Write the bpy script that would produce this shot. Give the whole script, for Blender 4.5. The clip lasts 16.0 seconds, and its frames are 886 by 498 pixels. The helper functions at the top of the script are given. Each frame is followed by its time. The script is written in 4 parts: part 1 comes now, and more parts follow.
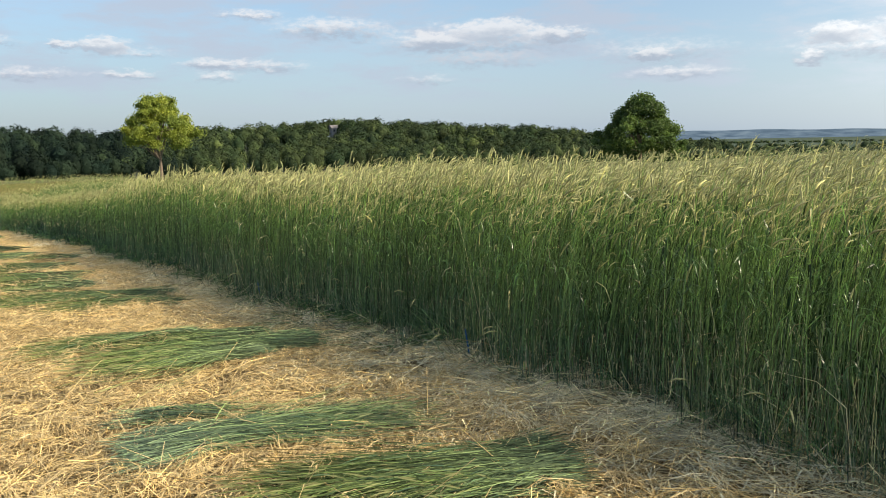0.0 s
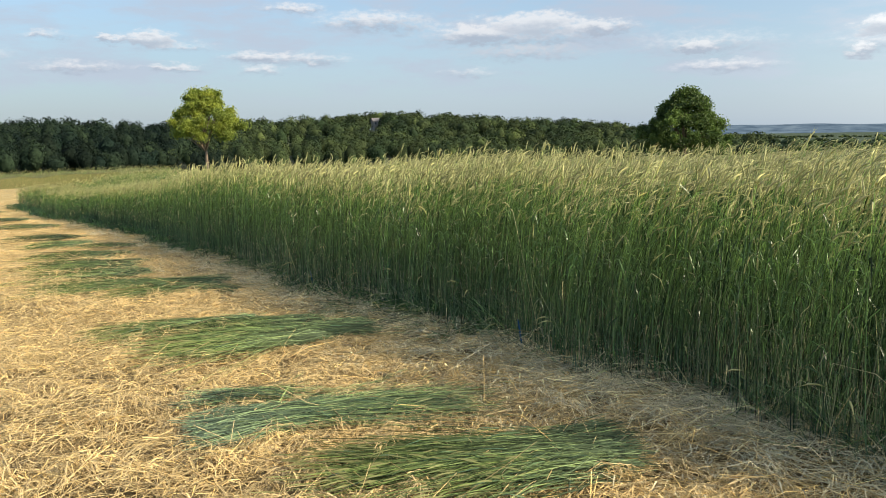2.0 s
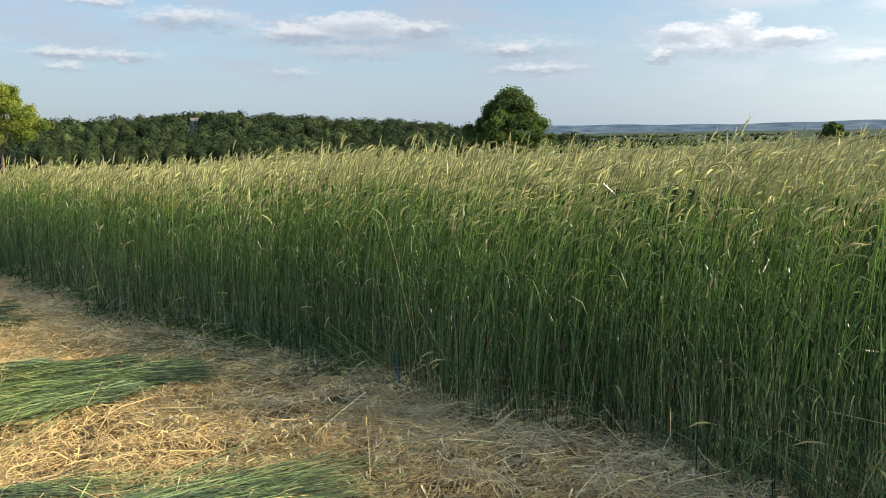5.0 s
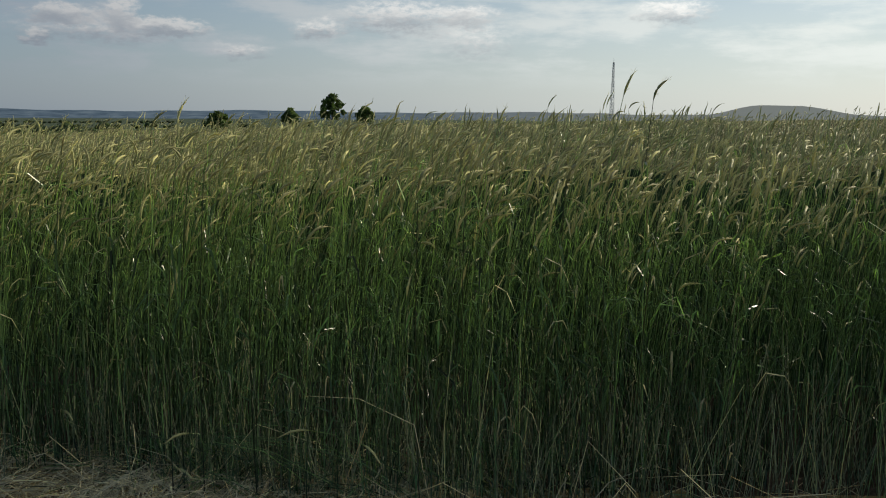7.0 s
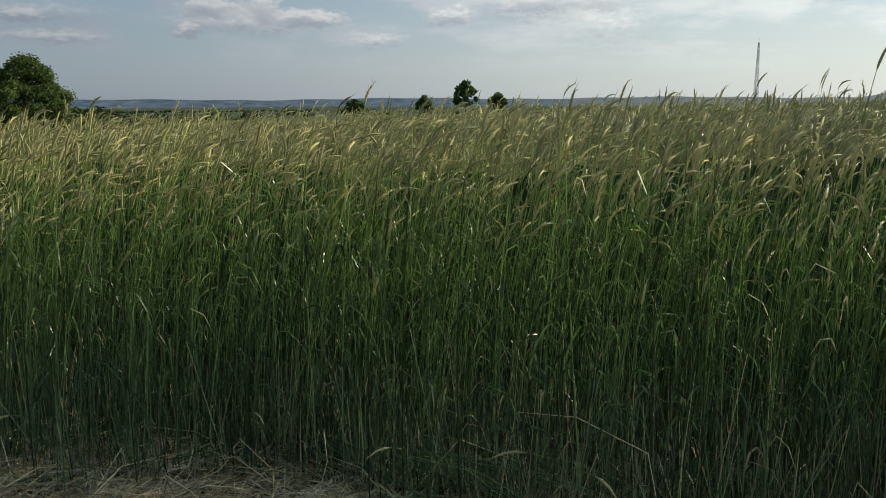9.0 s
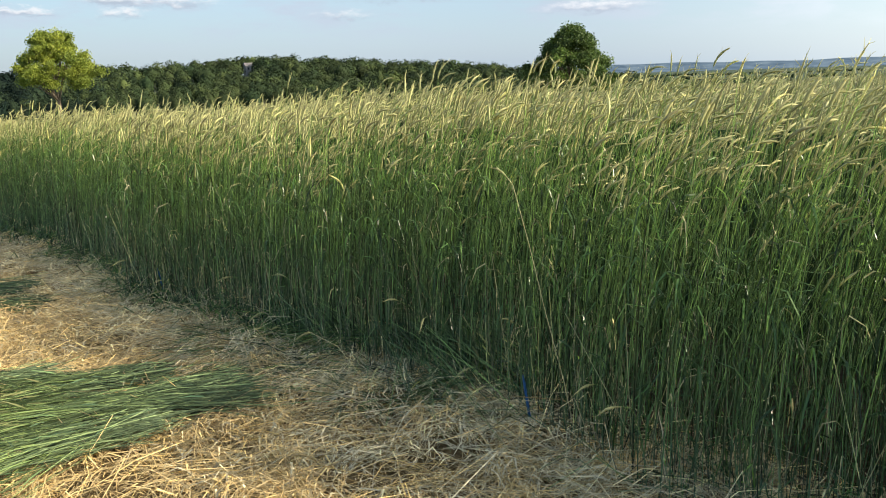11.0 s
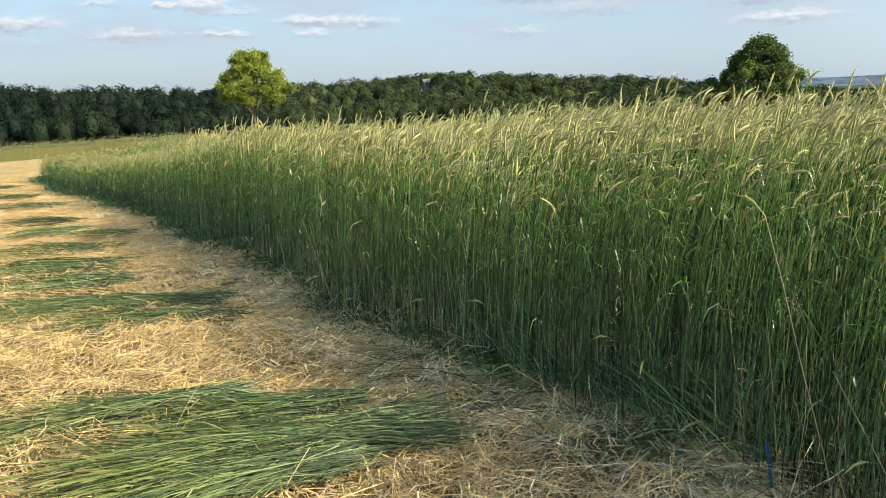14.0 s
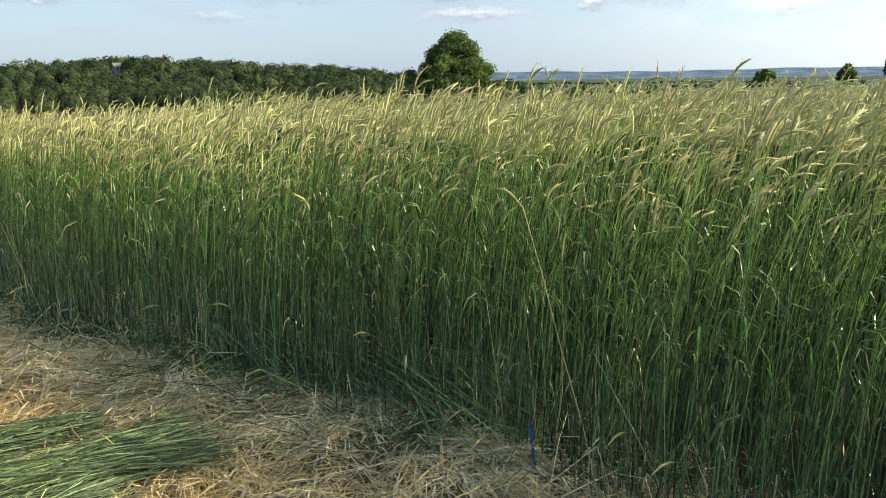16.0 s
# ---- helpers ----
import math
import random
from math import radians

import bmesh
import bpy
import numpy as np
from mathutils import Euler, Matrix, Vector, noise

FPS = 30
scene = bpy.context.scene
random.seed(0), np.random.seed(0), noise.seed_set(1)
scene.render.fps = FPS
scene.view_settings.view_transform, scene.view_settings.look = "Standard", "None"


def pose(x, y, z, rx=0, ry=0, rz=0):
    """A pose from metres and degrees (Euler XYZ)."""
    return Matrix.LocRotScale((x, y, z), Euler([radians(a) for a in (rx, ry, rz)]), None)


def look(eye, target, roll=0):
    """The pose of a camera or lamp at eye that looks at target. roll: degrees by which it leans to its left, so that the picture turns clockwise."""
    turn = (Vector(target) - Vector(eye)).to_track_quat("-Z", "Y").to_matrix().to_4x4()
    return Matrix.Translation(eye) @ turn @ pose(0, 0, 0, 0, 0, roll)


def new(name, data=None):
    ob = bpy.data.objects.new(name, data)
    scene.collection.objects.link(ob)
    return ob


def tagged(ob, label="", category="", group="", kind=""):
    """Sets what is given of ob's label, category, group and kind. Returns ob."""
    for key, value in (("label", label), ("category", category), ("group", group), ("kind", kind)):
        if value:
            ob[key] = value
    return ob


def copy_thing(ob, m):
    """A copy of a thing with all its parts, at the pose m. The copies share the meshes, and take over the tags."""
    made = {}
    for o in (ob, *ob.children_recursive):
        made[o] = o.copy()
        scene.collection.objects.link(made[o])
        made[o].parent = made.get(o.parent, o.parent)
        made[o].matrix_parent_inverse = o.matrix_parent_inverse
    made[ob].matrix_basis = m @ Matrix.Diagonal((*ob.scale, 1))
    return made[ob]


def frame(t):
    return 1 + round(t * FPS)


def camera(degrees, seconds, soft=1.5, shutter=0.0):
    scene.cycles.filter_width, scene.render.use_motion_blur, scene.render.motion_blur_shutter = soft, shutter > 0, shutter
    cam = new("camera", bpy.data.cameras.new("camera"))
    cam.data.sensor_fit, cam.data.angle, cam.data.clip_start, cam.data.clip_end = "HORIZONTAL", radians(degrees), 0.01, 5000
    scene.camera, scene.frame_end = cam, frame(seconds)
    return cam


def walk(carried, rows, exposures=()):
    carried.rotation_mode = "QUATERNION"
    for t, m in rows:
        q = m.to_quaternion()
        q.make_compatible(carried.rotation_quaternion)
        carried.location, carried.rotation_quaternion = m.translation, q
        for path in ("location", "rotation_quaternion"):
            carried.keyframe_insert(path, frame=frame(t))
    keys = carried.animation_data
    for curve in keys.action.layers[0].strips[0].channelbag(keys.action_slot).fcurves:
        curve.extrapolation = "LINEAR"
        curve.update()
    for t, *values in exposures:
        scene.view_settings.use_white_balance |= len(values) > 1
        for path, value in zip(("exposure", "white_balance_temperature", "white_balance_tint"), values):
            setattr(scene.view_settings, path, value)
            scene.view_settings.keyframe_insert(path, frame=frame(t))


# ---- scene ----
# camera: seconds, x, y, z, yaw, pitch, lean
cam = camera(56.1, 16.0, soft=1.0)
ROWS = [
    (0.0, 0.000, -0.000, 1.600, -3.29, -7.71, -1.25),
    (0.5, -0.069, -0.076, 1.590, -3.09, -8.30, -0.63),
    (1.0, -0.090, -0.119, 1.588, -2.17, -8.51, -0.65),
    (1.5, -0.116, -0.139, 1.593, -0.48, -8.36, -0.97),
    (2.0, -0.117, -0.113, 1.598, -0.52, -8.11, -1.04),
    (2.5, -0.116, 0.039, 1.579, -1.01, -7.74, -1.39),
    (3.0, -0.113, 0.289, 1.575, -1.23, -7.66, -1.70),
    (3.2, -0.119, 0.369, 1.570, -2.45, -7.89, -1.51),
    (5.3, -0.273, 1.283, 1.521, -16.40, -8.45, -0.99),
    (5.5, -0.258, 1.338, 1.514, -20.23, -8.60, -0.87),
    (6.0, -0.256, 1.459, 1.505, -35.55, -8.43, -0.74),
    (6.2, -0.263, 1.506, 1.516, -41.36, -8.44, -0.52),
    (6.5, -0.276, 1.553, 1.514, -48.04, -8.80, -0.35),
    (7.0, -0.273, 1.595, 1.504, -52.53, -9.37, 0.43),
    (7.5, -0.272, 1.640, 1.499, -51.72, -9.90, 0.39),
    (8.0, -0.238, 1.734, 1.486, -49.06, -11.05, 0.69),
    (8.2, -0.207, 1.791, 1.485, -47.41, -10.91, 0.40),
    (10.3, -0.210, 2.642, 1.466, -28.22, -12.03, 0.05),
    (10.5, -0.240, 2.717, 1.452, -22.65, -12.42, -0.14),
    (11.0, -0.322, 2.852, 1.447, -8.55, -12.09, -1.97),
    (11.5, -0.346, 3.061, 1.452, -0.66, -10.98, -2.40),
    (12.0, -0.377, 3.115, 1.456, 3.27, -10.11, -2.36),
    (12.5, -0.391, 3.119, 1.463, 4.48, -9.78, -2.21),
    (13.0, -0.395, 3.122, 1.460, 4.99, -9.70, -2.33),
    (13.5, -0.411, 3.153, 1.457, 5.83, -10.11, -2.17),
    (14.0, -0.494, 3.228, 1.448, 3.23, -10.65, -2.29),
    (14.5, -0.641, 3.297, 1.473, -2.76, -10.63, -2.88),
    (15.0, -0.704, 3.345, 1.472, -7.91, -11.23, -2.17),
    (15.5, -0.693, 3.371, 1.466, -12.70, -11.79, -1.31),
    (16.0, -0.679, 3.379, 1.464, -16.90, -11.94, -0.88),
]


def aim(x, y, z, yaw, pitch, lean):
    a, b = radians(yaw), radians(pitch)
    way = Vector((-math.sin(a) * math.cos(b), math.cos(a) * math.cos(b), math.sin(b)))
    return look((x, y, z), Vector((x, y, z)) + way, lean)


EXPOSURES = [(0.0, 0.82), (5.5, 0.78), (6.2, 0.5), (6.6, 0.12), (7.0, -0.19), (7.5, -0.25), (8.2, -0.12), (10.3, 0.4), (11.0, 1.0), (12.0, 0.95), (14.0, 0.96), (14.8, 1.02), (16.0, 1.06)]
walk(cam, [(t, aim(*p)) for t, *p in ROWS], EXPOSURES)

# ---- world and sun ----
SUN_AZ, SUN_EL = 114.0, 28.0          # azimuth clockwise from +y, elevation


CLOUDS = [  # azimuth, elevation, half width, half height, in degrees, thickness
    (-4.0, 7.21, 3.2, 0.63, 0.62), (6.2, 6.3, 6.3, 0.9, 0.5), (2.8, 6.25, 1.5, 0.46, 0.6), (11.3, 6.55, 1.6, 0.36, 0.6), (6.9, 7.05, 2.3, 0.55, 0.7),
    (18.0, 5.22, 4.2, 0.73, 0.36), (17.4, 4.96, 1.05, 0.28, 0.7), (19.1, 3.74, 3.1, 0.38, 0.5), (30.7, 4.79, 5.1, 0.7, 0.45), (28.4, 5.8, 1.6, 0.5, 0.9),
    (31.8, 5.94, 1.0, 0.75, 0.8), (34.5, 5.25, 2.0, 0.45, 0.75), (26.9, 4.29, 0.7, 0.32, 0.6), (54.2, 6.33, 1.8, 0.6, 0.6), (67.3, 6.4, 2.2, 0.7, 0.6),
    (-20.6, 5.99, 0.6, 0.24, 0.75), (-18.3, 6.12, 1.5, 0.36, 0.8), (-16.9, 5.62, 2.55, 0.32, 0.4), (-24.1, 6.16, 1.2, 0.27, 0.5), (-22.7, 4.27, 2.5, 0.34, 0.5),
    (-16.9, 4.32, 1.7, 0.27, 0.6), (-11.8, 4.97, 1.6, 0.32, 0.8), (-8.2, 4.76, 2.4, 0.37, 0.5), (-11.4, 4.13, 1.25, 0.3, 0.5), (-9.2, 8.1, 1.8, 0.3, 0.6),
    (2.5, 3.79, 1.9, 0.28, 0.35), (6.3, 4.98, 4.15, 0.44, 0.4), (39.0, 3.78, 1.65, 0.45, 0.45),
    (44.0, 5.29, 1.5, 0.6, 0.6), (49.3, 6.19, 3.3, 1.0, 0.6), (54.6, 4.59, 2.6, 1.1, 0.35), (-30.0, 5.0, 3.0, 0.5, 0.6)]


def build_world():
    w = bpy.data.worlds.new("sky")
    scene.world = w
    w.use_nodes = True
    nt = w.node_tree
    nt.nodes.clear()
    N, L = nt.nodes.new, nt.links.new

    def math_node(op, a, b=None):
        n = N("ShaderNodeMath")
        n.operation = op
        for sock, v in zip(n.inputs, (a, b)):
            if isinstance(v, (int, float)):
                sock.default_value = v
            elif v is not None:
                L(v, sock)
        return n.outputs[0]

    def span(v, a, b, c=0.0, d=1.0):
        n = N("ShaderNodeMapRange")
        n.interpolation_type = "SMOOTHSTEP"
        for k, q in zip(("From Min", "From Max", "To Min", "To Max"), (a, b, c, d)):
            n.inputs[k].default_value = q
        L(v, n.inputs["Value"])
        return n.outputs[0]

    def mix(f, a, b):
        n = N("ShaderNodeMix")
        n.data_type = "RGBA"
        L(f, n.inputs[0])
        for sock, v in ((n.inputs[6], a), (n.inputs[7], b)):
            if isinstance(v, tuple):
                sock.default_value = (*v, 1)
            else:
                L(v, sock)
        return n.outputs[2]

    sky = N("ShaderNodeTexSky")
    sky.sky_type = "NISHITA"
    sky.sun_disc = False
    sky.sun_elevation, sky.sun_rotation = radians(SUN_EL), radians(SUN_AZ)
    sky.altitude, sky.air_density, sky.dust_density, sky.ozone_density = 150, 1.0, 0.7, 2.0
    tc = N("ShaderNodeTexCoord")
    xyz = N("ShaderNodeSeparateXYZ")
    L(tc.outputs["Generated"], xyz.inputs[0])
    az = math_node("MULTIPLY", math_node("ARCTAN2", xyz.outputs[0], xyz.outputs[1]), 57.2958)
    el = math_node("MULTIPLY", math_node("ARCSINE", xyz.outputs[2]), 57.2958)
    at = N("ShaderNodeCombineXYZ")
    L(az, at.inputs[0])
    L(el, at.inputs[1])

    def noise_at(sx, sy, scale, detail):
        m = N("ShaderNodeVectorMath")
        m.operation = "MULTIPLY"
        L(at.outputs[0], m.inputs[0])
        m.inputs[1].default_value = (sx, sy, 1)
        n = N("ShaderNodeTexNoise")
        n.inputs["Scale"].default_value, n.inputs["Detail"].default_value, n.inputs["Roughness"].default_value = scale, detail, 0.6
        L(m.outputs[0], n.inputs["Vector"])
        return n

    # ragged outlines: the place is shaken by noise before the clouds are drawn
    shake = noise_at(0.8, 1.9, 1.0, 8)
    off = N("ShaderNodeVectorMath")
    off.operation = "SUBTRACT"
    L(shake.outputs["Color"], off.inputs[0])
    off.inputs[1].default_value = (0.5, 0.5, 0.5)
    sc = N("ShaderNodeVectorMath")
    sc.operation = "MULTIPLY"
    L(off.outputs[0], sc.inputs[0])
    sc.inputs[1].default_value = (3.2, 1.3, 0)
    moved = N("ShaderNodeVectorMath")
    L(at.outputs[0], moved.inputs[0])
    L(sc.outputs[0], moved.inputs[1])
    dens, light = None, None
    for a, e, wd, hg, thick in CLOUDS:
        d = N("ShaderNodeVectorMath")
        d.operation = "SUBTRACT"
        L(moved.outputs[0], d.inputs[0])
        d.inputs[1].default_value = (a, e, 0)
        q = N("ShaderNodeVectorMath")
        q.operation = "MULTIPLY"
        L(d.outputs[0], q.inputs[0])
        q.inputs[1].default_value = (1 / (wd * 1.6), 1 / (hg * 1.7), 0)
        ln = N("ShaderNodeVectorMath")
        ln.operation = "LENGTH"
        L(q.outputs[0], ln.inputs[0])
        v = math_node("MULTIPLY", math_node("MAXIMUM", math_node("SUBTRACT", 1.0, ln.outputs["Value"]), 0.0), thick * 1.5)
        p = N("ShaderNodeSeparateXYZ")
        L(q.outputs[0], p.inputs[0])
        t = math_node("MULTIPLY", v, p.outputs[1])
        dens = v if dens is None else math_node("ADD", dens, v)
        light = t if light is None else math_node("ADD", light, t)
    wisps = span(noise_at(0.11, 0.42, 1.0, 7).outputs["Fac"], 0.42, 0.64, 0.0, 0.8)
    wisps = math_node("MULTIPLY", wisps, span(el, 1.0, 4.0))
    tall = math_node("DIVIDE", light, math_node("ADD", dens, 0.05))
    puffs = span(noise_at(1.7, 3.6, 1.0, 6).outputs["Fac"], 0.30, 0.70, 0.5, 1.3)
    dens = math_node("MULTIPLY", dens, puffs)
    cover = span(dens, 0.02, 0.75, 0.0, 0.82)
    sunward = math_node("MULTIPLY", span(az, 12.0, 84.0), span(az, 130.0, 172.0, 1.0, 0.0))
    cloud = mix(span(tall, -0.35, 0.3), mix(sunward, (2.55, 2.9, 3.5), (5.6, 6.0, 6.2)), mix(sunward, (5.1, 5.15, 5.3), (13.5, 13.3, 12.6)))
    # pale veil low over the horizon, thin streaks, then the clouds
    veil = span(el, -1.0, 15.0, 0.75, 0.12)
    base = mix(veil, sky.outputs[0], mix(sunward, mix(span(az, -32.0, 6.0), (1.6, 2.25, 3.1), (2.35, 3.1, 4.08)), (8.2, 9.0, 8.9)))
    base = mix(wisps, base, mix(sunward, (3.1, 3.5, 4.2), (10.3, 10.8, 10.3)))
    col = mix(cover, base, cloud)
    bg = N("ShaderNodeBackground")
    bg.inputs["Strength"].default_value = 0.096
    out = N("ShaderNodeOutputWorld")
    L(col, bg.inputs["Color"])
    L(bg.outputs[0], out.inputs["Surface"])


build_world()
sun = new("sun", bpy.data.lights.new("sun", "SUN"))
sun.data.energy, sun.data.angle, sun.data.color = 4.1, radians(0.53), (1.0, 0.86, 0.66)
_a, _e = radians(SUN_AZ), radians(SUN_EL)
SUN_WAY = Vector((math.sin(_a) * math.cos(_e), math.cos(_a) * math.cos(_e), math.sin(_e)))
sun.matrix_world = look(SUN_WAY * 60, (0, 0, 0))


# ---- materials ----
def material(name, rough=0.8, spec=0.3):
    m = bpy.data.materials.new(name)
    m.use_nodes = True
    b = m.node_tree.nodes["Principled BSDF"]
    b.inputs["Roughness"].default_value = rough
    b.inputs["Specular IOR Level"].default_value = spec
    return m, m.node_tree, b


def node(nt, kind, **inputs):
    n = nt.nodes.new(kind)
    for k, v in inputs.items():
        n.inputs[k.replace("_", " ")].default_value = v
    return n


def ramp(nt, fac, stops):
    r = nt.nodes.new("ShaderNodeValToRGB")
    e = r.color_ramp.elements
    while len(e) < len(stops):
        e.new(0.5)
    for el, (p, c) in zip(e, stops):
        el.position, el.color = p, (*c, 1)
    nt.links.new(fac, r.inputs["Fac"])
    return r.outputs["Color"]


def mixc(nt, fac, a, b, mode="MIX"):
    m = nt.nodes.new("ShaderNodeMix")
    m.data_type, m.blend_type = "RGBA", mode
    for sock, v in ((m.inputs[0], fac), (m.inputs[6], a), (m.inputs[7], b)):
        if isinstance(v, (int, float)):
            sock.default_value = v
        elif isinstance(v, tuple):
            sock.default_value = (*v, 1)
        else:
            nt.links.new(v, sock)
    return m.outputs[2]


def noise_fac(nt, scale, detail=4.0, rough=0.6, coords="Object"):
    tc = nt.nodes.new("ShaderNodeTexCoord")
    n = node(nt, "ShaderNodeTexNoise", Scale=scale, Detail=detail, Roughness=rough)
    nt.links.new(tc.outputs[coords], n.inputs["Vector"])
    return n.outputs["Fac"]


def bump(nt, bsdf, height, strength=0.5, distance=0.02):
    b = node(nt, "ShaderNodeBump", Strength=strength, Distance=distance)
    nt.links.new(height, b.inputs["Height"])
    nt.links.new(b.outputs[0], bsdf.inputs["Normal"])


def attr(nt, name):
    a = nt.nodes.new("ShaderNodeAttribute")
    a.attribute_name = name
    return a.outputs["Fac"]


def plant_material(name, low, high, spread, see_through=0.25, rough=0.55, spec=0.35):
    """Colour from low to high along the plant ('along'), varied plant by plant ('tone')."""
    m, nt, b = material(name, rough, spec)
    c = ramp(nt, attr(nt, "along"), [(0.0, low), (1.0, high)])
    v = ramp(nt, attr(nt, "tone"), [(0.0, (1 - spread,) * 3), (0.5, (1.0, 1.0, 1.0)), (0.84, (1 + spread * 0.4, 1 + spread * 0.38, 1 + spread * 0.25)), (1.0, (1 + spread * 2.0, 1 + spread * 1.85, 1 + spread * 1.2))])
    c = mixc(nt, 1.0, c, v, "MULTIPLY")
    nt.links.new(c, b.inputs["Base Color"])
    if see_through:
        tr = nt.nodes.new("ShaderNodeBsdfTranslucent")
        nt.links.new(c, tr.inputs["Color"])
        ms = nt.nodes.new("ShaderNodeMixShader")
        ms.inputs[0].default_value = see_through
        nt.links.new(b.outputs[0], ms.inputs[1])
        nt.links.new(tr.outputs[0], ms.inputs[2])
        nt.links.new(ms.outputs[0], nt.nodes["Material Output"].inputs["Surface"])
    return m


# rye turns yellower upwards; its upper parts are also coloured lighter as if lit
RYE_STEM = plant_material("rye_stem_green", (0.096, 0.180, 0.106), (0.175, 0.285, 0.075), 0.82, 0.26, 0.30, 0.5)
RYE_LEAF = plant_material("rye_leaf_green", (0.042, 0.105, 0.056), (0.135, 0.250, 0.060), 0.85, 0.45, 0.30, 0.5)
PALE_STEM = plant_material("pale_rye_stem", (0.25, 0.31, 0.20), (0.40, 0.41, 0.24), 0.6, 0.15, 0.4, 0.4)
RYE_EAR = plant_material("rye_ear_pale", (0.35, 0.385, 0.155), (0.60, 0.575, 0.28), 0.42, 0.22, 0.55, 0.25)
DRY_GLINT_LEAF = plant_material("withered_glint_leaf", (0.46, 0.42, 0.25), (0.60, 0.57, 0.33), 0.5, 0.25)
STRAW = plant_material("dry_straw", (0.565, 0.425, 0.190), (0.76, 0.590, 0.295), 0.50, 0.1, 0.5, 0.4)
# pale straw; along the crop its greyer colour also imitates skylit shade
GREY_STRAW = plant_material("pale_straw_shade_lift", (0.64, 0.57, 0.36), (0.84, 0.76, 0.51), 0.45, 0.1, 0.55, 0.35)
# bluish butts, coloured paler still to give them the sky's sheen
CUT_STEM = plant_material("cut_rye_stem", (0.165, 0.230, 0.135), (0.118, 0.172, 0.062), 0.95, 0.08, 0.26, 0.7)
CUT_LEAF = plant_material("cut_rye_leaf", (0.09, 0.17, 0.10), (0.17, 0.25, 0.10), 0.8, 0.25)
TREE_LEAF = plant_material("tree_leaf_dark", (0.055, 0.100, 0.026), (0.135, 0.205, 0.046), 0.5, 0.35)
LIME_LEAF = plant_material("tree_leaf_lime", (0.170, 0.250, 0.043), (0.340, 0.375, 0.06), 0.35, 0.35)
WOOD_LEAF = plant_material("far_wood_leaf", (0.030, 0.052, 0.024), (0.066, 0.090, 0.034), 0.42, 0.15, 0.8, 0.1)
DARK_WOOD_LEAF = plant_material("dark_wood_leaf", (0.010, 0.022, 0.017), (0.023, 0.039, 0.022), 0.42, 0.15, 0.8, 0.1)


def ground_material(name, low, mid, high, patch):
    m, nt, b = material(name, 0.95, 0.1)
    n1, n2 = noise_fac(nt, 1.1, 5), noise_fac(nt, 38.0, 6, 0.75)
    c = ramp(nt, n2, [(0.32, low), (0.5, mid), (0.70, high)])
    c = mixc(nt, ramp(nt, n1, [(0.35, (0, 0, 0)), (0.7, (0.6, 0.6, 0.6))]), c, patch)
    nt.links.new(c, b.inputs["Base Color"])
    bump(nt, b, n2, 1.0, 0.03)
    return m


def field_soil_material():
    m, nt, b = material("shaded_field_soil", 0.95, 0.1)
    n = noise_fac(nt, 25.0, 6, 0.7)
    nt.links.new(ramp(nt, n, [(0.3, (0.085, 0.065, 0.045)), (0.7, (0.17, 0.13, 0.09))]), b.inputs["Base Color"])
    bump(nt, b, n, 1.0, 0.03)
    return m


def meadow_material():
    m, nt, b = material("far_meadow", 0.95, 0.1)
    n1, n2 = noise_fac(nt, 0.012, 4), noise_fac(nt, 0.3, 6, 0.7)
    c = ramp(nt, n1, [(0.35, (0.030, 0.055, 0.038)), (0.5, (0.05, 0.075, 0.05)), (0.62, (0.085, 0.105, 0.07))])
    c = mixc(nt, 0.35, c, ramp(nt, n2, [(0.3, (0.03, 0.05, 0.025)), (0.7, (0.12, 0.14, 0.06))]))
    nt.links.new(c, b.inputs["Base Color"])
    return m


def canopy_material(name, low, mid, high, patch):
    m, nt, b = material(name, 0.9, 0.1)
    n1, n2 = noise_fac(nt, 0.35, 4), noise_fac(nt, 14.0, 6, 0.8)
    c = ramp(nt, n2, [(0.3, low), (0.55, mid), (0.72, high)])
    c = mixc(nt, ramp(nt, n1, [(0.4, (0, 0, 0)), (0.65, (0.5, 0.5, 0.5))]), c, patch)
    nt.links.new(c, b.inputs["Base Color"])
    bump(nt, b, n2, 1.0, 0.12)
    return m


def plain_material(name, colour, rough=0.7, metal=0.0, grain=8.0, amount=0.25):
    m, nt, b = material(name, rough, 0.4)
    n = noise_fac(nt, grain, 5, 0.65)
    dark = tuple(v * (1 - amount) for v in colour)
    light = tuple(min(1, v * (1 + amount)) for v in colour)
    nt.links.new(ramp(nt, n, [(0.3, dark), (0.7, light)]), b.inputs["Base Color"])
    b.inputs["Metallic"].default_value = metal
    bump(nt, b, n, 0.3, 0.01)
    return m


STUBBLE_SOIL = ground_material("stubble_soil", (0.07, 0.05, 0.028), (0.20, 0.145, 0.07), (0.46, 0.35, 0.165), (0.24, 0.175, 0.085))
STRAW_COVER = ground_material("matted_straw_cover", (0.22, 0.165, 0.075), (0.50, 0.375, 0.165), (0.70, 0.545, 0.26), (0.56, 0.43, 0.19))
FIELD_SOIL, MEADOW, CANOPY = field_soil_material(), meadow_material(), canopy_material("dense_rye_mass", (0.08, 0.115, 0.045), (0.21, 0.21, 0.095), (0.43, 0.39, 0.205), (0.27, 0.25, 0.11))
GOLD_MASS = canopy_material("ripe_crop_mass", (0.09, 0.105, 0.04), (0.19, 0.185, 0.075), (0.34, 0.295, 0.14), (0.13, 0.165, 0.055))
LIME_MASS = canopy_material("low_rye_mass", (0.07, 0.125, 0.03), (0.15, 0.205, 0.055), (0.29, 0.31, 0.11), (0.21, 0.22, 0.08))
